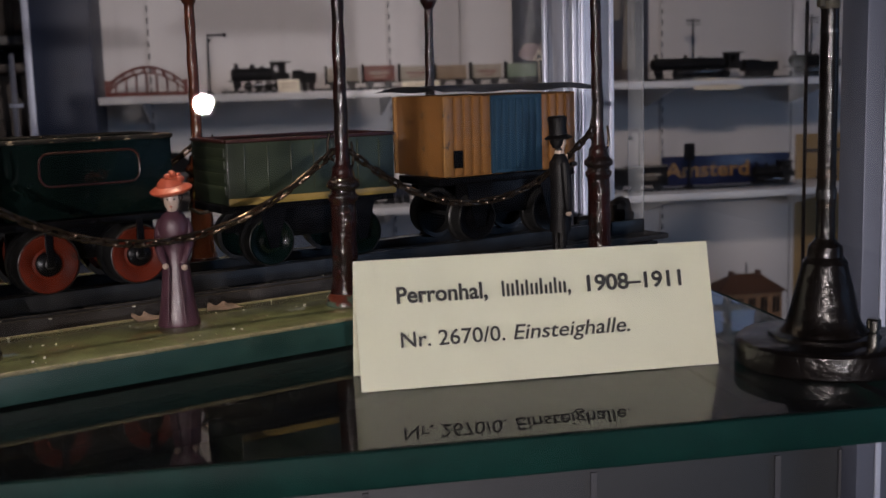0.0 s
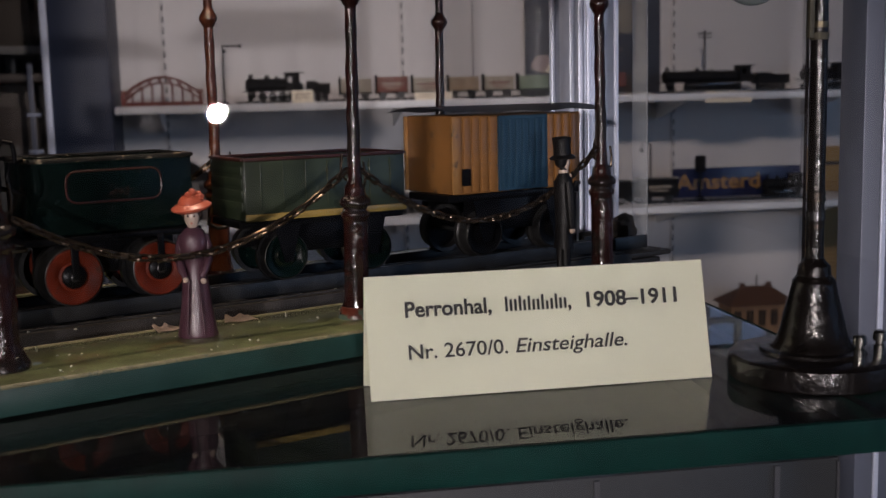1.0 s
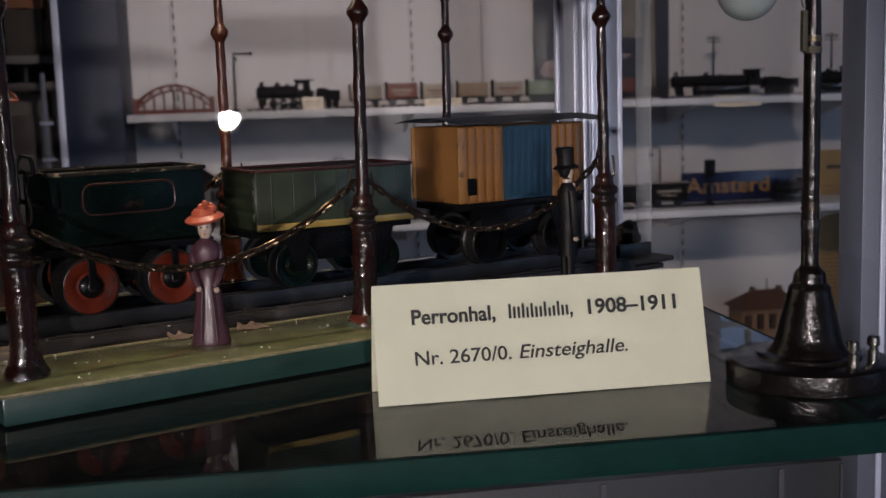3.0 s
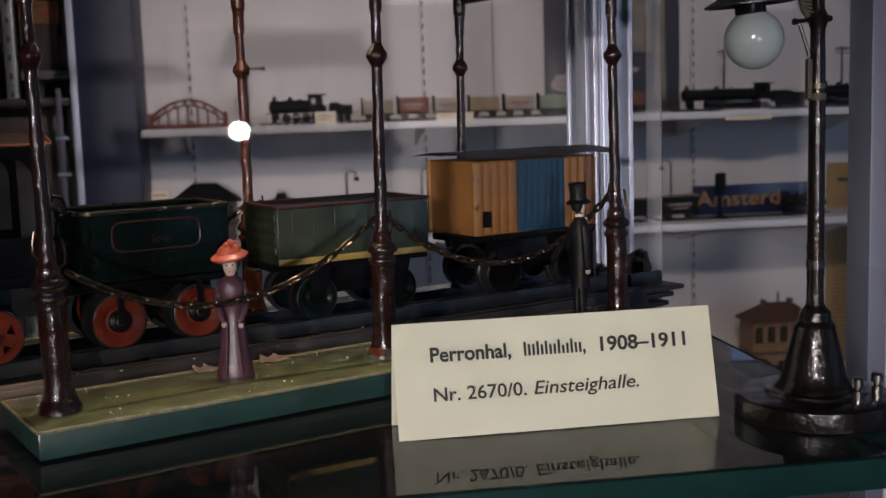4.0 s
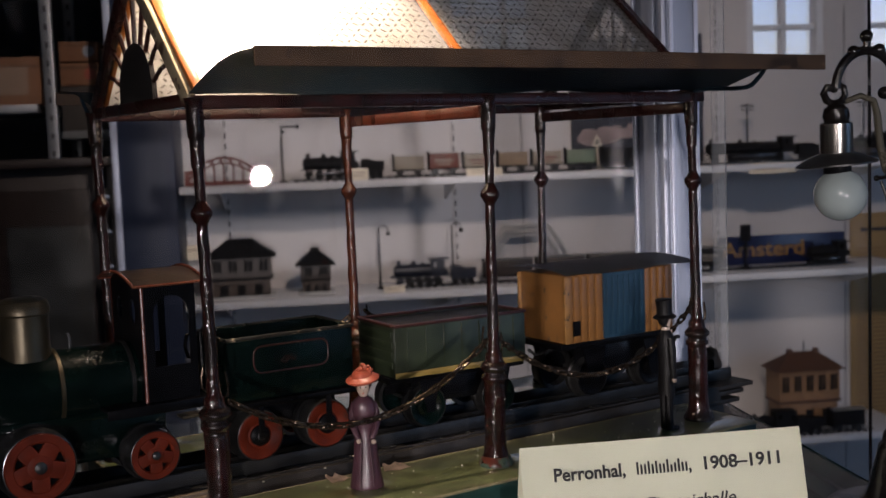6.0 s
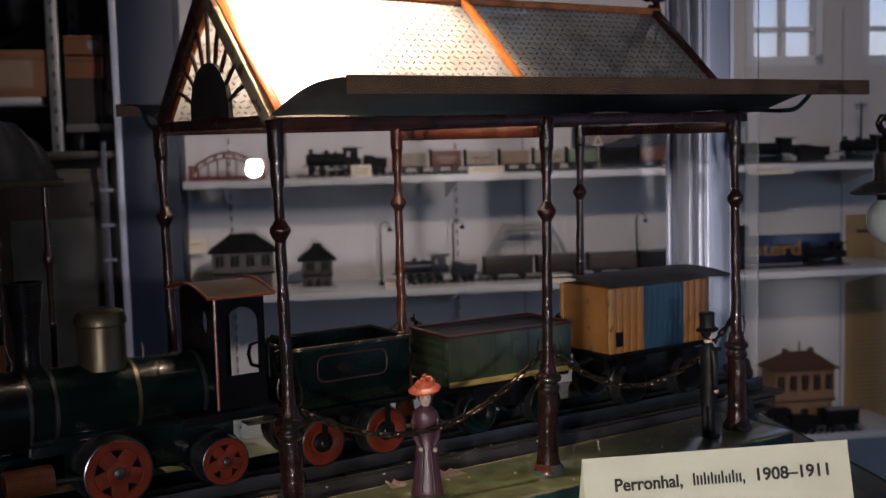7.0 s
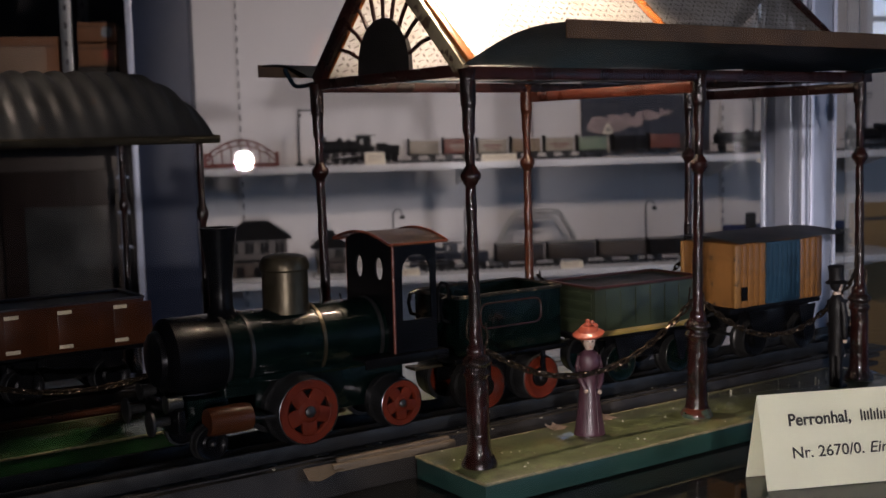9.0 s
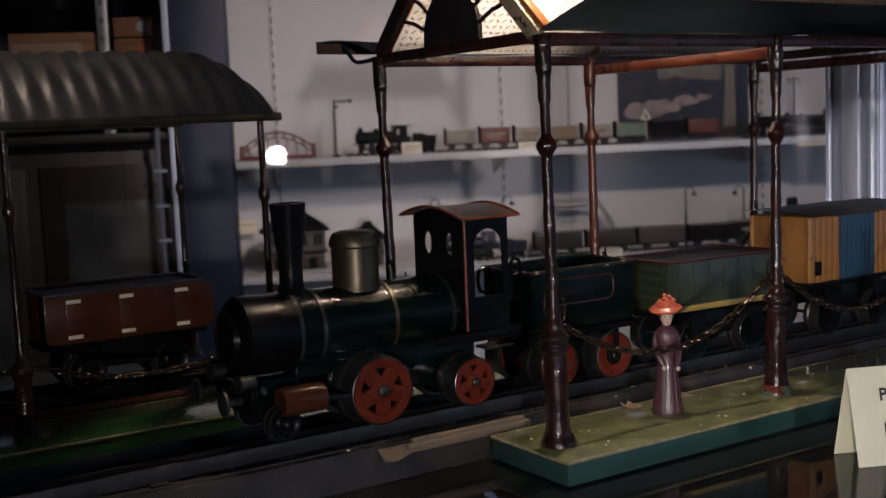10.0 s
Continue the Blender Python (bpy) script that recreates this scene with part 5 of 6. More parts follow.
    part("shade", Shape().lathe([(0.0070, 0.0035), (0.0110, 0.0022), (0.0176, -0.0012), (0.0176, -0.0020), (0.0110, 0.0012), (0.0070, 0.0023), (0.0070, 0.0035)], pose(gx, 0, 0.1706, 0, -4, 0), 32), M_DARKSTEEL, T, "flat dark tin shade")
    bulb = pose(gx, 0, 0.1704, 0, -7, 0)
    part("bulb", Shape().lathe([(0, -0.0272)] + [(0.0118 * math.sin(radians(t)), -0.0154 - 0.0118 * math.cos(radians(t))) for t in range(10, 155, 10)] + [(0.0050, -0.0040)], bulb, 32), M_OPAL, T, "round white opal bulb")
    part("bulb_cap", Shape().lathe([(0.0058, -0.0056), (0.0062, -0.0042), (0.0060, -0.0026), (0.0063, -0.0012), (0.0060, 0.0016)], bulb, 22), M_BLACK, T)
    cab = [(gx + 0.004, 0, 0.1965), (gx + 0.011, -0.001, 0.1990), (gx + 0.0170, -0.0015, 0.1965), (-0.0104, -0.002, 0.1900), (-0.0092, -0.002, 0.1764), (-0.0080, -0.002, 0.1716), (-0.0068, -0.002, 0.1660), (-0.0052, -0.002, 0.1635)]
    part("cable", Shape().tube(cab, [0.0012, 0.0014, 0.0016, 0.0017, 0.0017, 0.0016, 0.0015, 0.0012], 10), M_CABLE, T, "old yellowish cloth cable")
    wrap = [(-0.0078 + 0.0006 * k / 40 * 4 + 0.0021 * math.cos(k * 0.95), -0.002 + 0.0021 * math.sin(k * 0.95), 0.1740 - 0.0090 * k / 40) for k in range(41)]
    part("cable_wrap", Shape().tube(wrap, 0.0006, 6), M_CABLE, T)
    part("cross_bar", Shape().rod((-0.0100, -0.0005, 0.1618), (0.0040, -0.0005, 0.1628), 0.0009, 8).ball((-0.0100, -0.0005, 0.1618), 0.0014, 10).ball((0.0046, -0.0005, 0.1628), 0.0014, 10), M_LAMPBLACK, T)
    part("lever", Shape().tube([(-0.0084, -0.0012, 0.1605), (-0.0070, -0.0020, 0.1560), (-0.0048, -0.0026, 0.1478)], 0.0008, 8), M_DARKSTEEL, T)
    part("cable_end", Shape().box((-0.0043, -0.0012, 0.1390), (0.0022, 0.0030, 0.0160), 0.0006), M_CABLE, T, "yellowed strip bound to the post")
    for dx, dy in ((0.0075, -0.0215), (0.0190, -0.0160)):
        part("terminal", Shape().lathe([(0.0021, 0), (0.0021, 0.0050), (0.0015, 0.0056), (0.0015, 0.0064), (0.0025, 0.0068), (0.0025, 0.0098), (0.0019, 0.0106), (0, 0.0107)], pose(dx, dy, 0.0098), 16), M_NICKEL, T, "nickel screw terminal")
    return T


street_lamp()


# ---- second toy station and its wagon ----
hall2 = thing("toy_station_shed", pose(0, 0, ZS), "old tinplate toy station shed with a ribbed grey barrel roof", "toy station")
platform(hall2, -0.72, -0.226, 0.168, 0.228, surface("bottle_green_deck", (0.018, 0.075, 0.022), 0.18, 0, 0.2, coat=0.6), surface("bottle_green_side", (0.015, 0.085, 0.025), 0.22, 0, 0.2, coat=0.6))
platform(hall2, -0.72, -0.226, 0.318, 0.372, M_DECKSIDE, M_DECKSIDE)
COL2 = finish("column", Shape().lathe([(0.0075, 0), (0.0070, 0.004), (0.0048, 0.008), (0.0046, 0.030), (0.0060, 0.033), (0.0060, 0.036), (0.0034, 0.040), (0.0022, 0.048), (0.0020, 0.115), (0.0036, 0.119), (0.0036, 0.122), (0.0020, 0.126), (0.0020, 0.164)], None, 14), M_MAROON)
for x in (-0.213, -0.3585, -0.504, -0.650):
    for y in (0.201, 0.345):
        part("column", COL2, None, hall2, "", pose(x, y, DECK))
for a, b in ((-0.3585, -0.213), (-0.504, -0.3585), (-0.65, -0.504)):
    chain(hall2, (a, 0.201, 0.052), (b, 0.201, 0.052), 0.016)


def barrel(a, b):
    t = 2 * b - 1
    ribs = 0.0017 * math.sin(a * 0.45 / 0.0125 * 2 * math.pi * 1.0)
    endr = 1 - max(0.0, (a - 0.93) / 0.07) ** 2 * 0.35
    return (-0.66 + 0.4535 * a, 0.273 + 0.082 * t, 0.1785 + (0.0425 * (1 - abs(t) ** 2.4)) * endr + ribs * (1 - abs(t) ** 6))


part("barrel_roof", Shape().sheet(barrel, 250, 18, 0.0010), surface("dull_grey_roof_paint", (0.125, 0.125, 0.122), 0.38, 0.2, 0.35, 40, 300, 0.2, (0.13, 0.10, 0.075), 0.64, 90), hall2, "ribbed dull grey barrel roof")
for y in (0.190, 0.356):
    part("gutter", Shape().rod((-0.665, y, 0.1785), (-0.205, y, 0.1785), 0.0026, 10), M_BRASS, hall2, "dull brass-brown gutter")
shed_track = rail_track(-0.72, -0.20, 0.272, "dark tinplate toy track in the ribbed shed", 0.070, 0.0125)
part("edge_moulding", Shape().rod((-0.70, -0.0335, 0.0125), (-0.215, -0.0335, 0.0125), 0.0030, 10), M_BROWNLAC, shed_track, "orange-brown moulding along the track")
open_wagon("open_wagon", pose(-0.2850, 0.271, ZS + 0.0205), M_BROWN, M_SLATE, M_STRAP, M_SLATE, "red-brown tinplate open wagon with pale hinge straps", 0.098, True)

# ---- wall shelves across the aisle ----
M_FARBLACK = surface("flat_black_model_paint", (0.009, 0.009, 0.010), 0.75, 0, 0.25, 30, 200, 0.1, spec=0.2)
M_FARRED = surface("oxide_red_model_paint", (0.19, 0.045, 0.032), 0.5, 0, 0.2, 30, 200, 0.1)
M_FARCREAM = surface("cream_model_paint", (0.37, 0.32, 0.25), 0.5, 0, 0.15, 30, 200, 0.1)
M_FARBROWN = surface("red_brown_model_paint", (0.19, 0.055, 0.035), 0.5, 0, 0.2, 30, 200, 0.1)
M_FARTAN = surface("tan_model_paint", (0.36, 0.26, 0.17), 0.5, 0, 0.15, 30, 200, 0.1)
M_FARGREEN = surface("sage_model_paint", (0.19, 0.25, 0.17), 0.5, 0, 0.15, 30, 200, 0.1)
M_FARGREY = surface("grey_model_paint", (0.50, 0.50, 0.48), 0.5, 0, 0.15, 30, 200, 0.1)
M_ROOFTILE = surface("brown_tile_paint", (0.11, 0.050, 0.028), 0.6, 0, 0.25, 60, 300, 0.2)
M_HOUSEWALL = surface("ochre_house_paint", (0.29, 0.16, 0.078), 0.6, 0, 0.25, 40, 300, 0.15)
M_SIGNBLUE = surface("royal_blue_enamel", (0.009, 0.016, 0.066), 0.3, 0, 0.1, 10, 100, 0.03)
M_SMOKE = surface("smoky_house_paint", (0.105, 0.080, 0.064), 0.6, 0, 0.3, 40, 300, 0.15)
M_SIGNYELLOW = surface("sign_yellow", (0.36, 0.20, 0.062), 0.4, 0, 0.1)
M_YELLOWED = surface("yellowed_paper", (0.42, 0.27, 0.11), 0.7, 0, 0.12, 8, 100, 0.05)
M_PAPERWHITE = surface("white_label_paper", (0.84, 0.76, 0.60), 0.7, 0, 0.04)
M_CARTON = surface("brown_carton", (0.28, 0.13, 0.065), 0.75, 0, 0.15, 8, 80, 0.1)
M_CARTONLITE = surface("beige_carton", (0.36, 0.24, 0.16), 0.75, 0, 0.15, 8, 80, 0.1)
M_DARKWOOD = surface("dark_stained_wood", (0.030, 0.018, 0.014), 0.45, 0, 0.3, 9, 120, 0.1)
M_RACK = surface("galvanised_steel", (0.40, 0.42, 0.44), 0.42, 0.7, 0.1, 20, 200, 0.05)

M_FARGREY2 = surface("grey_joint_filler", (0.16, 0.16, 0.16), 0.8, 0, 0.1)
FV = 2.57  # v of the shelves' front edges
IV = FV + 0.11  # v of the models on the shelves
SH = (1.294, 0.972, 0.465)
for z in SH:
    sh = thing("wall_shelf", rpose(0.585, (FV + WV) / 2, z), "long white laminate wall shelf with display models", "shelf", "wall shelves", "structure")
    part("board", Shape().box((0.115, 0, -0.010), (2.17, WV - FV, 0.020), 0.0015), M_SHELFWHITE, sh)
    for u in (-0.86, -0.2, 0.62, 1.1):
        part("bracket", Shape().prism([(-0.12, -0.021), (0.125, -0.021), (0.125, -0.075), (0.10, -0.075)], -0.002, 0.002, pose(u, 0.01, 0, 0, 0, 90), ()), M_SHELFWHITE, sh)
M_SLOT = surface("dark_slot", (0.012, 0.012, 0.015), 0.8, 0, 0.1)
slot = finish("slot", Shape().box((0, -0.0062, 0), (0.0045, 0.0010, 0.018)), M_SLOT)
for u in (-0.267, 0.417, 1.258):
    st = thing("shelf_standard", rpose(u, WV, 0.45), "white slotted steel shelf standard fixed to the wall", "shelf standard", "shelf standards", "structure")
    part("channel", Shape().box((0, -0.003, 0.85), (0.014, 0.006, 1.70), 0.001), M_WALL, st)
    for k in range(50):
        part("slot", slot, None, st, "", pose(0, 0, 0.03 + k * 0.033))
for u in (0.628, 1.688):
    room_box("panel_joint", u, u + 0.0025, WV - 0.002, WV, 0.0, 1.78, M_FARGREY2, 0, "dark joint between two wall panels", "joint")


def fp(u, z, v=IV, turn=0.0):
    """Place on a shelf; u is given for the shelf's front edge as it is seen from the aisle's far side."""
    k = (v + 0.5) / (FV + 0.5)
    return rpose(-0.074 + (u + 0.06) * 1.022 * k, v, z, turn)


def small_wheels(T, xs, r, half, mats=M_FARBLACK):
    for x in xs:
        for sg in (-1, 1):
            part("wheel", Shape().lathe([(0, -0.002), (r * 0.5, -0.0025), (r, -0.0015), (r, 0.0015), (0, 0.002)], pose(x, sg * half, r, 90, 0, 0), 14), mats, T)


def far_loco(u, shelf_z, length, label, mats, tender_len=0.065, v=IV, wheels=4, h=0.078, cabf=0.70):
    T = thing("model_locomotive", fp(u, shelf_z + 0.006, v), label, "model locomotive", "model trains")
    k = h / 0.078
    part("boiler", Shape().lathe([(0, 0), (0.011 * k, 0.001), (0.0175 * k, 0.006), (0.0175 * k, length * (cabf - 0.04))], pose(0.006, 0, 0.044 * k, 0, 90, 0), 20), mats, T)
    part("chimney", Shape().lathe([(0.007 * k, 0), (0.0055 * k, 0.004), (0.0062 * k, 0.016 * k)], pose(0.022, 0, 0.058 * k), 12), mats, T)
    part("dome", Shape().lathe([(0.008 * k, 0), (0.008 * k, 0.007 * k), (0.004 * k, 0.013 * k), (0, 0.014 * k)], pose(length * 0.40, 0, 0.058 * k), 12), mats, T)
    part("sand_box", Shape().lathe([(0.006 * k, 0), (0.006 * k, 0.006 * k), (0, 0.010 * k)], pose(length * 0.56, 0, 0.058 * k), 12), mats, T)
    cabx = length * cabf
    part("cab", Shape().prism([(cabx, 0.026 * k), (length, 0.026 * k), (length, 0.046 * k), (length - 0.010, 0.046 * k), (length - 0.010, 0.074 * k), (cabx, 0.074 * k)], -0.020, 0.020, None, [[(cabx + 0.008, 0.050 * k), (cabx + 0.020, 0.050 * k), (cabx + 0.020, 0.066 * k), (cabx + 0.008, 0.066 * k)]]), mats, T, "", None, 0)
    part("cab_roof", Shape().box((cabx + (length - cabx) / 2, 0, 0.076 * k), (length - cabx + 0.008, 0.046, 0.003), 0.001), mats, T)
    part("running_board", Shape().box((length / 2, 0, 0.027 * k), (length + 0.006, 0.044, 0.003), 0.0008), mats, T)
    part("cylinder", Shape().lathe([(0, 0), (0.008, 0), (0.008, 0.022), (0, 0.022)], pose(0.012, -0.019, 0.017, 0, 90, 0), 12), mats, T)
    part("side_rod", Shape().box((length * 0.52, -0.0225, 0.014), (length * 0.50, 0.002, 0.004), 0.0006, pose(0, 0, 0, 0, -1.5, 0)), M_STEEL, T, "bright steel side rod")
    small_wheels(T, [length * (0.32 + 0.50 * i / max(1, wheels - 1)) for i in range(wheels)], 0.0125, 0.018)
    small_wheels(T, [length * 0.12], 0.007, 0.016)
    if tender_len:
        t = thing("model_tender", fp(u, shelf_z + 0.006, v) @ pose(length + 0.008, 0, 0), "black model tender behind its locomotive on the shelf", "model tender", "model trains")
        part("tank", Shape().prism([(0, 0.016), (tender_len, 0.016), (tender_len, 0.046 * k), (tender_len * 0.55, 0.046 * k), (tender_len * 0.40, 0.053 * k), (0.004, 0.053 * k), (0, 0.044 * k)], -0.019, 0.019), mats, t, "", None, 0)
        small_wheels(t, [tender_len * f for f in (0.2, 0.5, 0.8)], 0.0085, 0.016)
    return T


def far_wagon(u, shelf_z, mats, label, length=0.088, height=0.050, roof=False, v=IV, bars=None):
    T = thing("model_wagon", fp(u, shelf_z + 0.006, v), label, "model wagon", "model trains")
    s = Shape().box((length / 2, 0, 0.018 + (height - 0.018) / 2), (length - 0.006, 0.040, height - 0.018), 0.001)
    part("body", s, mats, T)
    for k in range(6):
        part("post", Shape().box((0.006 + k * (length - 0.012) / 5, -0.0208, 0.018 + (height - 0.018) / 2), (0.0022, 0.0014, height - 0.020), 0.0004), mats, T)
    if bars:
        part("side_print", Shape().box((length / 2, -0.0206, height * 0.66), (length * 0.62, 0.0008, 0.007)).box((length / 2, -0.0206, height * 0.48), (length * 0.40, 0.0008, 0.004)), bars, T)
    if roof:
        part("roof", Shape().sheet(lambda a, b: (length * a, 0.022 * (2 * b - 1), height + 0.005 * math.cos((2 * b - 1) * 1.4)), 4, 8, 0.0016), M_FARGREY, T)
    part("chassis", Shape().box((length / 2, 0, 0.0155), (length, 0.032, 0.005), 0.001), M_FARBLACK, T)
    part("brakeman_post", Shape().box((0.002, 0, 0.018 + height * 0.40), (0.0025, 0.034, height * 0.80), 0.0006), M_FARBLACK, T)
    small_wheels(T, (length * 0.22, length * 0.78), 0.009, 0.016, M_DARKSTEEL)
    return T


def far_track(u0, u1, shelf_z, v=IV):
    k = (v + 0.5) / (FV + 0.5)
    L = (u1 - u0) * k
    T = thing("model_track", fp(u0, shelf_z, v), "narrow model track lying on the white wall shelf", "model track", "model tracks")
    for y in (-0.016, 0.016):
        part("rail", Shape().box((L / 2, y, 0.0045), (L, 0.002, 0.003)), M_DARKSTEEL, T)
    me = finish("sleeper", Shape().box((0, 0, 0), (0.009, 0.048, 0.003), 0.0006), M_FARBLACK)
    n = int(L / 0.022)
    for i in range(n):
        part("sleeper", me, None, T, "", pose(0.011 + i * 0.022, 0, 0.0016))


def label_card(u, z, w, h, v=FV + 0.015, lines=2, hang=False):
    T = thing("label_card", fp(u, z, v), "small white printed label card on the shelf edge", "label card", "shelf labels")
    tilt = 24 if hang else 20
    m = pose(0, 0, 0, -tilt, 0, 0)
    part("leaf", Shape().box((w / 2, 0, h / 2), (w, 0.0012, h), 0.0003), M_PAPERWHITE, T, "", m)
    for k in range(lines):
        part("print_line", Shape().box((w * (0.5 - 0.06 * k), -0.0009, h * (0.66 - 0.26 * k)), (w * (0.76 - 0.14 * k), 0.0006, h * 0.07)), M_FARTAN, T, "", m)


def far_bridge(u, z, L, h):
    T = thing("model_bridge", fp(u, z), "red-brown model arch truss bridge on the shelf", "model bridge")
    for sg in (-1, 1):
        y = sg * 0.024
        top = [(L * i / 16, y, 0.022 + (h - 0.022) * math.sin(math.pi * i / 16) ** 0.8) for i in range(17)]
        low = [(x, y, max(0.012, zz - 0.016)) for x, _, zz in top]
        g = part("truss", Shape().tube(top, 0.0026, 6).tube(low, 0.0018, 6).box((L / 2, y, 0.006), (L, 0.004, 0.010), 0.001).box((0.005, y, 0.022), (0.010, 0.006, 0.042), 0.001).box((L - 0.005, y, 0.022), (0.010, 0.006, 0.042), 0.001), M_FARRED, T)
        for i in range(1, 16):
            if i % 2 == 0:
                part("hanger", Shape().rod((L * i / 16, y, 0.008), low[i], 0.0015, 6), M_FARRED, g)
            part("lattice_bar", Shape().rod(low[i], top[i + (1 if i % 2 else -1)], 0.0013, 6), M_FARRED, g)
    part("bridge_floor", Shape().box((L / 2, 0, 0.004), (L, 0.050, 0.006), 0.001), M_FARRED, T)


def far_signal(u, z, h):
    T = thing("model_semaphore", fp(u, z), "thin dark model semaphore signal on the shelf", "model signal")
    part("mast", Shape().rod((0, 0, 0), (0, 0, h), 0.0028, 8, 0.0018), M_FARBLACK, T)
    part("foot", Shape().lathe([(0.012, 0), (0.012, 0.003), (0.004, 0.008)], None, 12), M_FARBLACK, T)
    part("arm", Shape().box((0.022, 0, h - 0.004), (0.046, 0.002, 0.005), 0.0006).lathe([(0.006, -0.001), (0.006, 0.001)], pose(0.046, 0, h - 0.004, 90, 0, 0), 12), M_FARBLACK, T)
    part("lamp_box", Shape().box((0.005, 0, h - 0.018), (0.008, 0.007, 0.009), 0.001), M_FARBLACK, T)
    part("ladder", Shape().rod((-0.006, 0, 0), (-0.003, 0, h * 0.8), 0.0008, 6), M_FARBLACK, T)


def far_lamp(u, z, h, side=1):
    T = thing("model_lamp_post", fp(u, z), "dark model lamp post with a curved arm on the shelf", "model lamp", "model lamp posts")
    part("mast", Shape().lathe([(0.010, 0), (0.009, 0.004), (0.004, 0.010), (0.003, 0.03), (0.0022, h * 0.9)], None, 10), M_FARBLACK, T)
    pts = [(side * 0.014 * (1 - math.cos(radians(t))), 0, h * 0.88 + 0.014 * math.sin(radians(t))) for t in range(0, 181, 20)]
    part("arm", Shape().tube(pts, 0.0016, 6), M_FARBLACK, T)
    part("lantern", Shape().lathe([(0.007, 0), (0.008, 0.003), (0.005, 0.010), (0, 0.012)], pose(side * 0.028, 0, h * 0.88 - 0.014), 12), M_FARBLACK, T)


def far_pole(u, z, h):
    T = thing("telegraph_pole", fp(u, z, FV + 0.15), "dark model telegraph pole with cross arms on the shelf", "model pole", "telegraph poles")
    part("mast", Shape().rod((0, 0, 0), (0, 0, h), 0.0032, 8, 0.0024), M_FARBLACK, T)
    for dz in (0.012, 0.022):
        part("cross_arm", Shape().box((0, 0, h - dz), (0.044, 0.003, 0.003), 0.0005), M_FARBLACK, T)
    for x in (-0.019, -0.010, 0.010, 0.019):
        part("insulator", Shape().lathe([(0.002, 0), (0.002, 0.004), (0, 0.0055)], pose(x, 0, h - 0.0105), 8), M_FARBLACK, T)


def far_house(u, z, w, h, wall, roofmat, label, v=IV, chimney=True, depth=0.10, eaves=0.014, rise=0.66, lower=None, cap=False):
    """Model house with a hipped roof; lower gives it a ground floor of its own with a sill band between the storeys."""
    T = thing("model_house", fp(u, z, v), label, "model house", "model houses")
    wh = h * rise
    base = wh * 0.46 if lower else 0.0
    if lower:
        part("ground_floor", Shape().box((w / 2, 0, base / 2), (w * 0.94, depth * 0.94, base), 0.001), lower, T)
        part("sill_band", Shape().box((w / 2, 0, base), (w * 1.04, depth * 1.04, h * 0.035), 0.001), roofmat, T)
        for x in (0.22, 0.5, 0.78):
            part("doorway", Shape().box((w * x, -depth * 0.47, base * 0.36), (w * 0.13, 0.003, base * 0.70), 0.0005), M_FARBLACK, T)
    part("walls", Shape().prism([(0, base), (w, base), (w, wh), (0, wh)], -depth / 2, depth / 2), wall, T, "", None, 0)
    e, d, q = eaves, depth / 2 + eaves, min(w * 0.36, depth * 0.5)
    hip = bmesh.new()
    lo = [hip.verts.new(p) for p in ((-e, -d, wh - 0.006), (w + e, -d, wh - 0.006), (w + e, d, wh - 0.006), (-e, d, wh - 0.006))]
    hi = [hip.verts.new((q, 0, h)), hip.verts.new((w - q, 0, h))]
    for f in ((lo[0], lo[1], hi[1], hi[0]), (lo[1], lo[2], hi[1]), (lo[2], lo[3], hi[0], hi[1]), (lo[3], lo[0], hi[0]), (lo[3], lo[2], lo[1], lo[0])):
        hip.faces.new(f)
    part("hip_roof", Shape().take(hip), roofmat, T, "", None, 0)
    part("ridge", Shape().rod((q, 0, h), (w - q, 0, h), 0.002, 6), roofmat, T)
    n = max(2, int(w / 0.038))
    for i in range(n):
        x = w * (i + 0.5) / n
        wd = part("window", Shape().box((x, -depth / 2 - 0.0008, base + (wh - base) * 0.55), (w / n * 0.55, 0.002, (wh - base) * 0.46), 0.0005), M_FARBLACK, T)
        part("sill", Shape().box((x, -depth / 2 - 0.002, base + (wh - base) * 0.30), (w / n * 0.65, 0.004, 0.003)), wall, wd)
        part("glazing_bar", Shape().box((x, -depth / 2 - 0.0022, base + (wh - base) * 0.55), (0.0016, 0.001, (wh - base) * 0.46)), wall, wd)
    part("plinth", Shape().box((w / 2, 0, 0.004), (w + 0.02, depth + 0.02, 0.008), 0.001), M_FARGREY, T)
    if cap:
        part("ridge_cap", Shape().box((w / 2, 0, h + 0.003), (w * 0.30, 0.012, 0.010), 0.002), roofmat, T)
    if chimney:
        for x in (0.28, 0.72):
            part("chimney", Shape().box((w * x, 0.0, h), (0.016, 0.014, 0.022), 0.001), roofmat, T)
        part("mast", Shape().rod((w * 0.52, 0, h - 0.004), (w * 0.52, 0, h + 0.034), 0.0022, 8), M_FARBLACK, T)


# top shelf
far_bridge(-0.344, SH[0], 0.214, 0.078)
far_signal(-0.086, SH[0], 0.162)
far_track(-0.06, 0.80, SH[0])
far_loco(-0.038, SH[0], 0.165, "black model tank engine with bright side rods", M_FARBLACK)
COLS = ((M_FARCREAM, "cream"), (M_FARBROWN, "red-brown"), (M_FARCREAM, "cream"), (M_FARTAN, "tan"), (M_FARCREAM, "cream"), (M_FARGREEN, "sage green"))
for k, (m, nm) in enumerate(COLS):
    far_wagon(0.212 + k * 0.0965, SH[0], m, nm + " model goods wagon in a train on the shelf", 0.092, 0.056 if k != 1 else 0.060, False, IV, M_FARBROWN if k in (2, 4) else (M_FARCREAM if k == 1 else None))
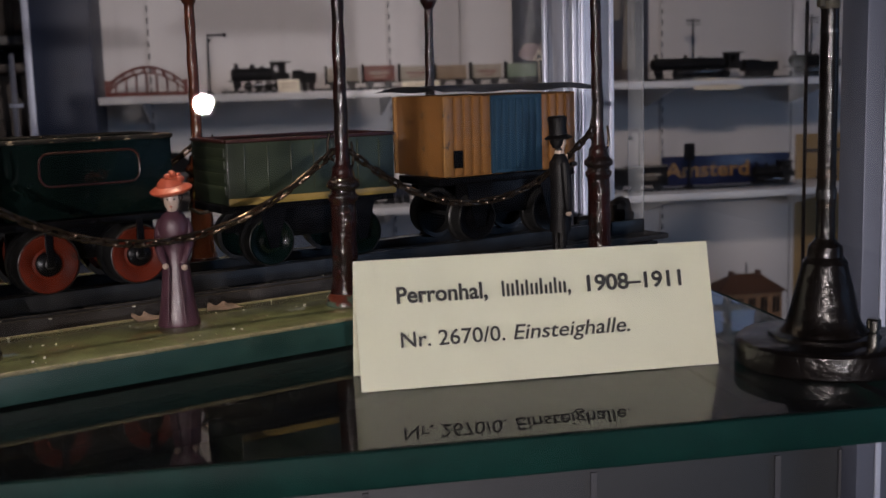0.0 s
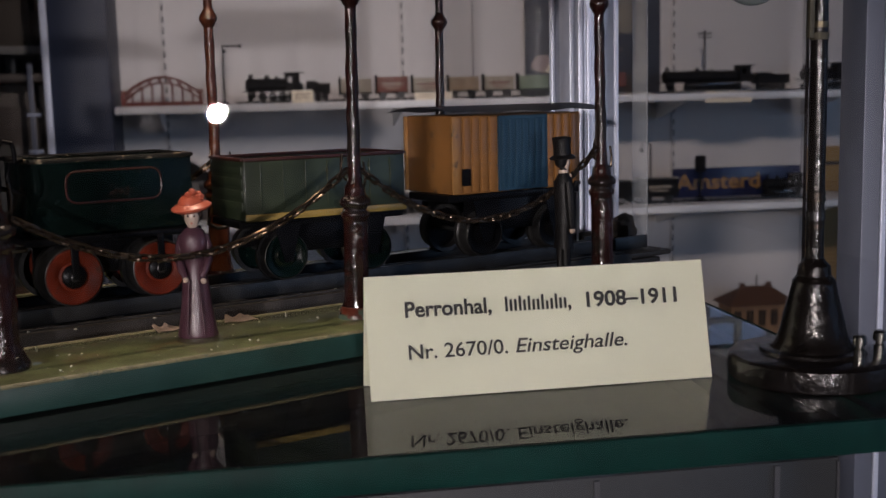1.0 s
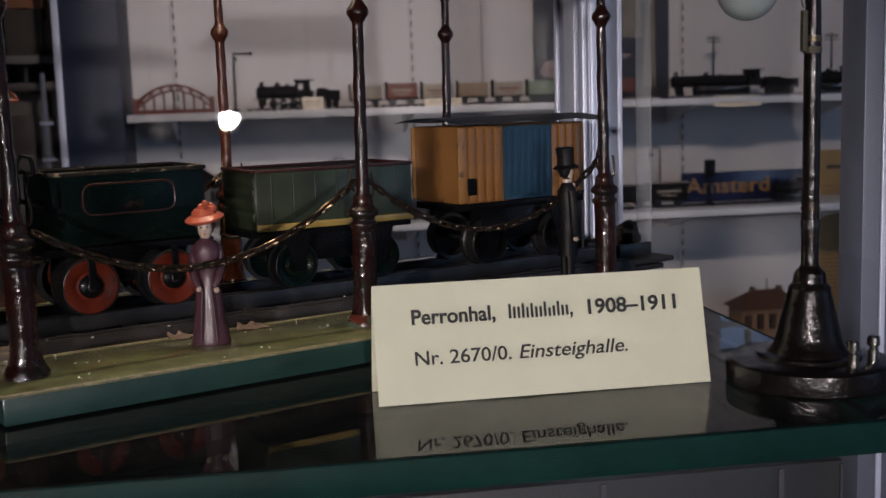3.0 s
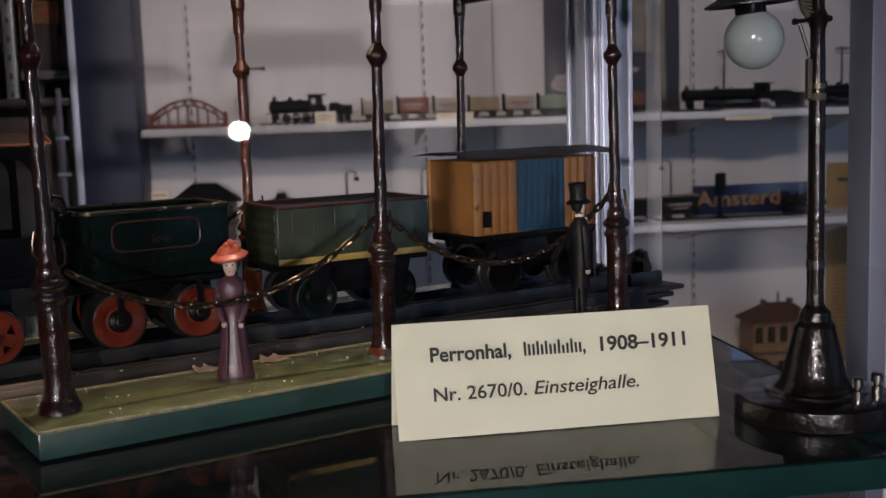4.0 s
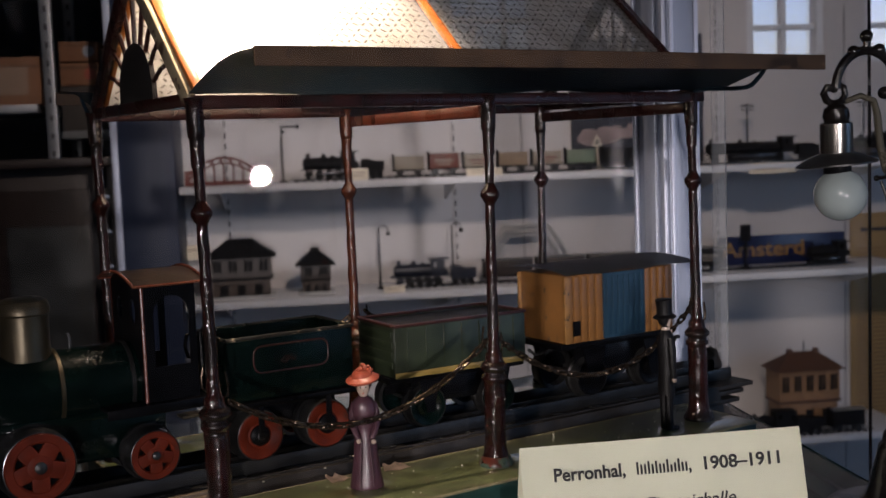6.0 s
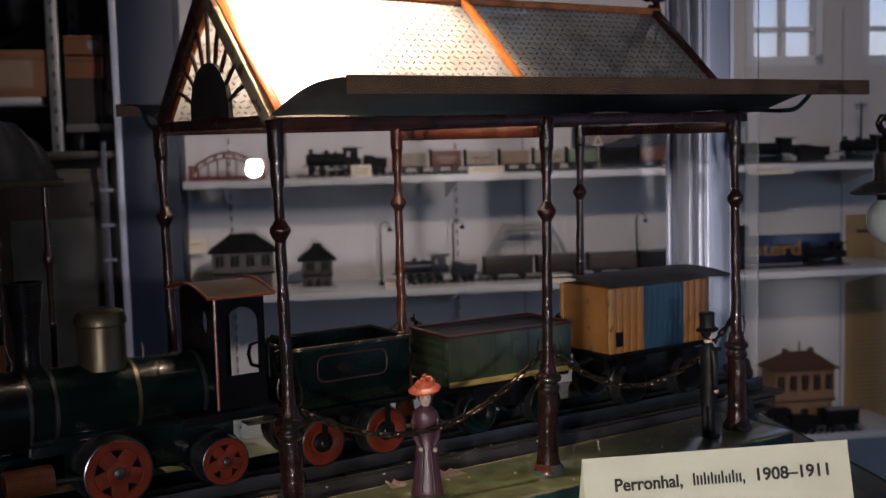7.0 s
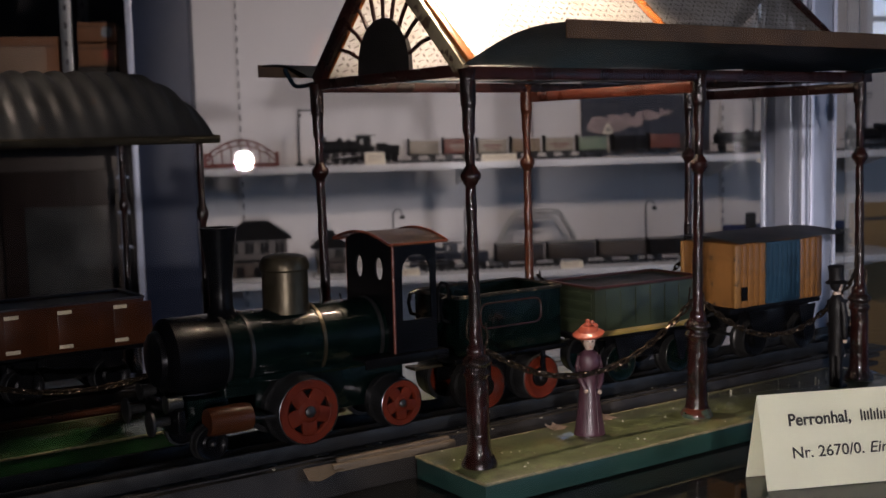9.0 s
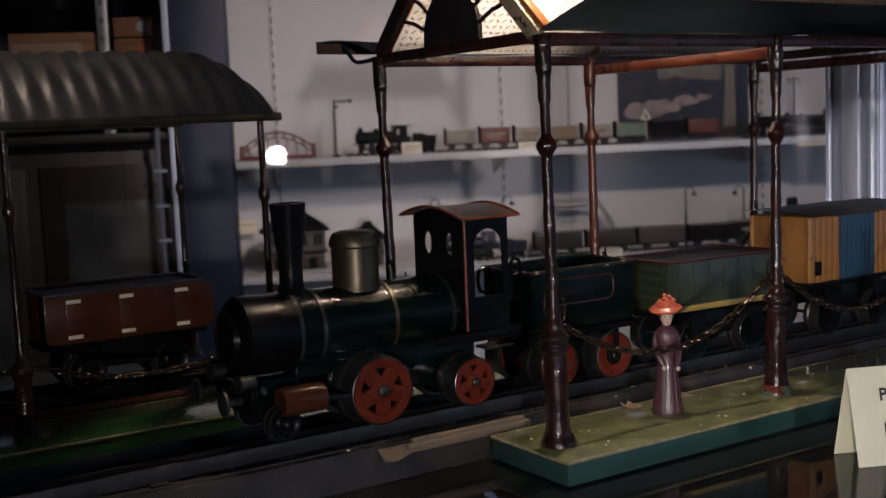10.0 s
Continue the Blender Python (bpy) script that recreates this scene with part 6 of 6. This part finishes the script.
far_wagon(0.800, SH[0], M_FARBLACK, "dark model goods wagon in a train on the shelf", 0.11, 0.056)
far_wagon(0.905, SH[0], M_FARBROWN, "red-brown model goods wagon in a train on the shelf", 0.10, 0.058)
far_track(1.08, 1.66, SH[0])
far_loco(1.102, SH[0], 0.285, "long black model express locomotive with side rods", M_FARBLACK, 0.105, IV, 5, 0.074, 0.84)
far_loco(1.515, SH[0], 0.16, "black model locomotive at the end of the shelf", M_FARBLACK, 0.0, IV, 4, 0.076)
far_pole(1.232, SH[0], 0.185)
far_pole(1.585, SH[0], 0.185)
label_card(0.088, SH[0], 0.058, 0.036)
label_card(0.415, SH[0], 0.105, 0.022)
label_card(1.238, 1.266, 0.142, 0.034, FV - 0.005, 2, True)

# picture on the wall behind the top shelf
pic = thing("picture_board", rpose(0.787, WV - 0.006, 1.300), "dark print of a steam train in hills with pale smoke", "picture")
PW, PH = 0.425, 0.40
M_PICSKY = surface("faded_print_buff", (0.27, 0.235, 0.185), 0.5, 0, 0.35, 12, 60, 0.02)
M_PICDARK = surface("print_dark_blue_grey", (0.040, 0.043, 0.060), 0.5, 0, 0.4, 14, 60, 0.02)
M_PICDUSK = surface("print_dusky_brown", (0.135, 0.112, 0.108), 0.5, 0, 0.55, 16, 60, 0.02)
M_PICSMOKE = surface("print_pale_smoke", (0.44, 0.33, 0.31), 0.5, 0, 0.3, 18, 60, 0.02)
part("backing", Shape().box((PW / 2, 0, PH / 2), (PW, 0.006, PH), 0.001), M_PICDUSK, pic)
random.seed(17)


def ragged(x0, x1, z0, z1, rough, n=22):
    """Outline of a printed patch with an uneven top."""
    return [(x1, z0), (x0, z0)][::-1] + [(x1 - (x1 - x0) * i / n, z1 + rough * (noise.noise(Vector((x0 * 9 + i * 0.45, z1 * 30, 3))) + 0.4 * noise.noise(Vector((i * 1.3, z1 * 50, 9))))) for i in range(n + 1)]


part("sky_print", Shape().prism(ragged(0.04, PW - 0.09, 0.178, 0.385, 0.004), -0.0045, -0.0036), M_PICSKY, pic, "", None, 0)
part("hill_print", Shape().prism(ragged(0.0, PW * 0.86, 0.118, 0.185, 0.016), -0.0055, -0.0047), M_PICDARK, pic, "", None, 0)
part("slope_print", Shape().prism(ragged(0.0, PW * 0.30, 0.0, 0.385, 0.012), -0.0052, -0.0046), M_PICDARK, pic, "", None, 0)
part("train_print", Shape().prism(ragged(0.03, PW * 0.80, 0.055, 0.118, 0.014), -0.0064, -0.0057), M_PICDARK, pic, "", None, 0)
sm = Shape()
for k in range(26):
    f = k / 25
    x, z, r = 0.055 + 0.250 * f + random.uniform(-0.012, 0.012), 0.085 + 0.050 * f + random.uniform(-0.010, 0.010), random.uniform(0.006, 0.024) * (1.15 - 0.75 * f)
    sm.prism([(x + r * 1.4 * math.cos(radians(t)) * (1 + 0.2 * math.sin(t * 0.07 + k)), z + r * math.sin(radians(t))) for t in range(0, 360, 30)], -0.0068 - 0.00005 * k, -0.0060)
part("smoke_print", sm, M_PICSMOKE, pic, "", None, 0)
part("tower_print", Shape().prism([(PW * 0.80, 0.03), (PW * 0.90, 0.03), (PW * 0.885, 0.385), (PW * 0.835, 0.385)], -0.0060, -0.0050), M_PICSKY, pic, "", None, 0)
part("tower_edge", Shape().prism([(PW * 0.905, 0.0), (PW, 0.0), (PW, 0.40), (PW * 0.90, 0.40)], -0.0058, -0.0050), M_PICDARK, pic, "", None, 0)
wsn = thing("warning_sign", fp(0.792, SH[0], FV + 0.13), "white triangular model warning sign on a thin post", "model sign")
part("post", Shape().rod((0, 0, 0), (-0.004, 0, 0.074), 0.0016, 8), M_PAPERWHITE, wsn)
part("plate", Shape().prism([(-0.020, 0.070), (0.014, 0.070), (-0.003, 0.104)], -0.001, 0.001), M_PAPERWHITE, wsn, "", None, 0)
part("print", Shape().prism([(-0.012, 0.075), (0.006, 0.075), (-0.003, 0.094)], -0.0016, -0.0012), M_FARGREY2, wsn, "", None, 0)

M_FARDUSK = surface("dusky_brown_model_paint", (0.050, 0.036, 0.028), 0.5, 0, 0.25, 30, 200, 0.1)
# middle shelf
far_house(-0.292, SH[1], 0.172, 0.166, M_FARDUSK, M_FARBLACK, "smoke-brown model station building with a dark hipped roof", IV, False, lower=M_SMOKE, rise=0.74)
far_house(-0.052, SH[1], 0.086, 0.124, M_FARDUSK, M_FARBLACK, "small model signal house with a dark roof", IV, False, depth=0.07, lower=M_SMOKE, rise=0.72, cap=True)
label_card(-0.372, 1.075, 0.075, 0.045, FV + 0.23, 1, True)
far_lamp(0.165, SH[1], 0.195)
far_lamp(0.368, SH[1], 0.195)
far_lamp(0.900, SH[1], 0.195)
far_track(0.18, 1.02, SH[1])
M_FARBLUE = surface("blue_black_model_paint", (0.012, 0.017, 0.032), 0.4, 0, 0.2, 30, 200, 0.1)
far_loco(0.196, SH[1], 0.165, "blue-black model locomotive on the shelf", M_FARBLUE, 0.075)
for k, (m, nm) in enumerate(((M_FARDUSK, "dusky brown"), (M_FARDUSK, "dusky brown"), (M_SMOKE, "grey-brown"), (M_FARBLACK, "black"))):
    far_wagon(0.452 + k * 0.150, SH[1], m, nm + " model passenger coach on the shelf", 0.150, 0.062, True)
arch = thing("model_footbridge", fp(0.442, SH[1], FV + 0.19), "pale grey model footbridge with sloping ends", "model bridge")
aw, ah = 0.30, 0.160
ap = [(0, 0, 0), (0.045, 0, 0.10), (aw * 0.28, 0, ah), (aw * 0.72, 0, ah), (aw - 0.045, 0, 0.10), (aw, 0, 0)]
for y in (-0.02, 0.02):
    part("side_girder", Shape().tube([(x, y, z) for x, _, z in ap], 0.0045, 6).tube([(aw / 2 + (x - aw / 2) * 0.84, y, z * 0.86) for x, _, z in ap], 0.0025, 6), M_FARGREY, arch)
part("walkway", Shape().box((aw / 2, 0, ah - 0.01), (aw * 0.46, 0.04, 0.004), 0.001), M_FARGREY, arch)
label_card(0.172, SH[1], 0.062, 0.022)
label_card(0.640, SH[1], 0.070, 0.022)
far_wagon(1.035, SH[1], M_FARBLACK, "black model coach with pale window band", 0.125, 0.066, True, IV, M_FARCREAM)
far_lamp(1.075, SH[1], 0.190, -1)
far_track(1.03, 1.56, SH[1])
sign = thing("station_sign", fp(1.138, SH[1] + 0.002, FV + 0.21), "blue enamel station sign with yellow letters leaning on the wall", "sign")
part("board", Shape().box((0.21, 0, 0.045), (0.42, 0.006, 0.090), 0.001), M_SIGNBLUE, sign)
txt, tw = lettering("sign_letters", "Amsterd", 0.066, M_SIGNYELLOW, sign, Matrix(), 0.0, 0.0012)
txt.matrix_basis = pose(0.012, -0.0036, 0.026, 90, 0, 0) @ Matrix.Diagonal((0.275 / tw, 1, 1, 1))
ls = thing("model_light_signal", fp(1.222, SH[1]), "black model light signal on a round foot", "model signal")
part("mast", Shape().rod((0, 0, 0), (0, 0, 0.085), 0.0035, 8), M_FARBLACK, ls)
part("head", Shape().box((0, 0, 0.112), (0.034, 0.014, 0.050), 0.008), M_FARBLACK, ls)
part("foot", Shape().lathe([(0.024, 0), (0.024, 0.004), (0.008, 0.012), (0.004, 0.02)], None, 16), M_FARBLACK, ls)
far_loco(1.405, SH[1], 0.135, "small black model shunting locomotive before the sign", M_FARBLACK, 0.0, IV, 3, 0.068)

# yellowed text sheet beside the shelves
sheet = thing("text_sheet", rpose(1.705, WV - 0.004, 0.425), "large yellowed paper sheet with rows of faded print", "text sheet")
part("paper", Shape().box((0.18, 0, 0.345), (0.36, 0.003, 0.69)), M_YELLOWED, sheet)
M_FADED = surface("faded_brown_print", (0.25, 0.14, 0.055), 0.7, 0, 0.2, 30, 200, 0.02)
random.seed(21)
for x0, w in ((0.022, 0.145), (0.195, 0.145)):
    for k in range(40):
        cut = random.uniform(0.0, 0.035)
        part("print_line", Shape().box((x0 + (w - cut) / 2, -0.0021, 0.575 - k * 0.0138), (w - cut, 0.0008, 0.0042)), M_FADED, sheet)
part("heading_line", Shape().box((0.105, -0.0021, 0.636), (0.14, 0.0008, 0.012)), M_FARDUSK, sheet)

# bottom shelf
far_house(1.300, SH[2], 0.196, 0.236, M_HOUSEWALL, M_ROOFTILE, "ochre model station house with a brown tiled roof", FV + 0.13, rise=0.82, lower=M_HOUSEWALL)
far_track(1.08, 1.62, SH[2], FV + 0.04)
far_loco(1.165, SH[2], 0.20, "black model locomotive before the ochre house", M_FARBLACK, 0.09, FV + 0.04, 4, 0.074)
far_wagon(1.475, SH[2], M_FARBLACK, "dark model goods wagon before the house", 0.11, 0.062, True, FV + 0.04)
label_card(1.30, SH[2], 0.07, 0.024)
far_house(0.50, SH[2], 0.20, 0.16, M_FARTAN, M_ROOFTILE, "tan model house with a brown roof on the shelf")
for k in range(4):
    far_wagon(-0.150 + 0.115 * k, SH[2], M_FARGREY, "pale grey model goods wagon on the bottom shelf", 0.108, 0.050 + 0.008 * (k % 2), bool(k % 2), FV + 0.06)

# ---- navy cabinet and store rack beside the shelves ----
cabn = thing("tall_cabinet", rpose(-0.540, 2.58, 0), "tall navy blue painted cabinet beside the wall shelves", "cabinet")
part("body", Shape().box((0.0735, 0.20, 1.45), (0.147, 0.40, 2.90), 0.003), M_NAVY, cabn)
part("edge_strip", Shape().box((-0.009, -0.004, 1.40), (0.017, 0.012, 2.80), 0.001), M_ALUWHITE, cabn, "pale metal edge strip")
lad = thing("perforated_upright", rpose(-0.590, 2.57, 0), "thin perforated steel upright beside the navy cabinet", "rack upright")
part("rail", Shape().box((0, 0, 0.705), (0.012, 0.012, 1.41), 0.001), M_POST, lad)
for k in range(3):
    part("lug", Shape().box((0.004, -0.008, 1.09 + k * 0.095), (0.036, 0.004, 0.008), 0.001), M_ALU, lad)
rack = thing("steel_rack", rpose(-1.75, 2.72, 0), "open galvanised steel rack with cartons", "rack")
for x in (0.0, 1.018):
    for y in (0.0, 0.36):
        up = part("upright", Shape().box((x, y, 1.3), (0.030, 0.028, 2.6), 0.002), M_RACK, rack)
        for k in range(24):
            part("hole", Shape().box((x, y - 0.0146, 0.9 + k * 0.05), (0.007, 0.001, 0.016)), M_SLOT, up)
for z in (0.60, 1.06, 1.540, 1.90):
    part("rack_shelf", Shape().box((0.49, 0.18, z - 0.012), (0.98, 0.38, 0.024), 0.002), M_RACK, rack)
for z in (1.06, 1.462, 1.90):
    part("side_shelf", Shape().box((1.130, 0.18, z - 0.011), (0.176, 0.38, 0.022), 0.002), M_RACK, rack)
def carton(u, v, z, w, d, h, mats, label, sticker=None):
    T = thing("carton", rpose(u, v, z), label, "box", "cartons on the rack")
    part("box_body", Shape().box((w / 2, d / 2, h / 2), (w, d, h), 0.002), mats, T)
    part("lid_line", Shape().box((w / 2, -0.0006, h * 0.80), (w * 0.995, 0.0012, 0.003)), M_DARKWOOD, T)
    if sticker:
        part("sticker", Shape().lathe([(0.016, 0), (0.016, 0.0008)], pose(w * 0.76, -0.0002, h * 0.5, 90, 0, 0), 18), sticker, T)
    return T
M_STICKBLUE = surface("pale_blue_sticker", (0.35, 0.42, 0.50), 0.5)
M_STICKRED = surface("red_sticker", (0.45, 0.10, 0.06), 0.5)
carton(-0.705, 2.725, 1.656, 0.105, 0.2, 0.054, M_CARTON, "brown carton with a pale blue round sticker", M_STICKBLUE)
carton(-0.705, 2.725, 1.589, 0.105, 0.2, 0.062, M_CARTON, "brown carton with a red round sticker", M_STICKRED)
carton(-0.708, 2.735, 1.462, 0.098, 0.2, 0.127, surface("grey_brown_carton", (0.060, 0.052, 0.047), 0.75, 0, 0.15, 8, 80, 0.1), "dark grey-brown carton under two brown cartons")
carton(-0.597, 2.740, 1.556, 0.038, 0.2, 0.135, surface("taupe_carton", (0.120, 0.085, 0.066), 0.75, 0, 0.15, 8, 80, 0.1), "narrow taupe carton on a dark drawer box")
dbx = thing("drawer_box", rpose(-0.606, 2.725, 1.462), "dark wooden drawer box with a white knob", "box")
part("box_body", Shape().box((0.026, 0.10, 0.047), (0.052, 0.20, 0.094), 0.002), M_DARKWOOD, dbx)
part("knob", Shape().ball((0.041, -0.006, 0.048), 0.0065, 12), M_PAPERWHITE, dbx, "round white knob")
wide = carton(-0.99, 2.725, 1.540, 0.232, 0.25, 0.132, M_CARTON, "wide brown carton with a beige front label")
part("front_label", Shape().box((0.100, -0.0016, 0.066), (0.196, 0.0016, 0.078), 0.0004), M_CARTONLITE, wide, "beige paper label")
carton(-1.02, 2.740, 1.90, 0.26, 0.25, 0.16, M_CARTONLITE, "beige carton on the upper rack shelf")
sb = thing("sideboard", rpose(-1.75, 2.66, 0), "dark stained wooden sideboard under the rack", "sideboard")
part("carcass", Shape().box((0.60, 0.02, 0.68), (1.20, 0.04, 1.36), 0.004), M_DARKWOOD, sb)
part("top", Shape().box((0.60, -0.01, 1.375), (1.22, 0.10, 0.025), 0.004), M_DARKWOOD, sb)
for x in (0.22, 0.62, 1.0):
    d = part("door", Shape().box((x, -0.006, 0.95), (0.34, 0.016, 0.70), 0.003), M_DARKWOOD, sb)
    part("glass_panel", Shape().box((x, -0.016, 0.95), (0.22, 0.004, 0.50), 0.001), surface("mottled_grey_pane", (0.075, 0.077, 0.074), 0.30, 0, 0.5, 9, 60), d, "mottled grey glass panel")
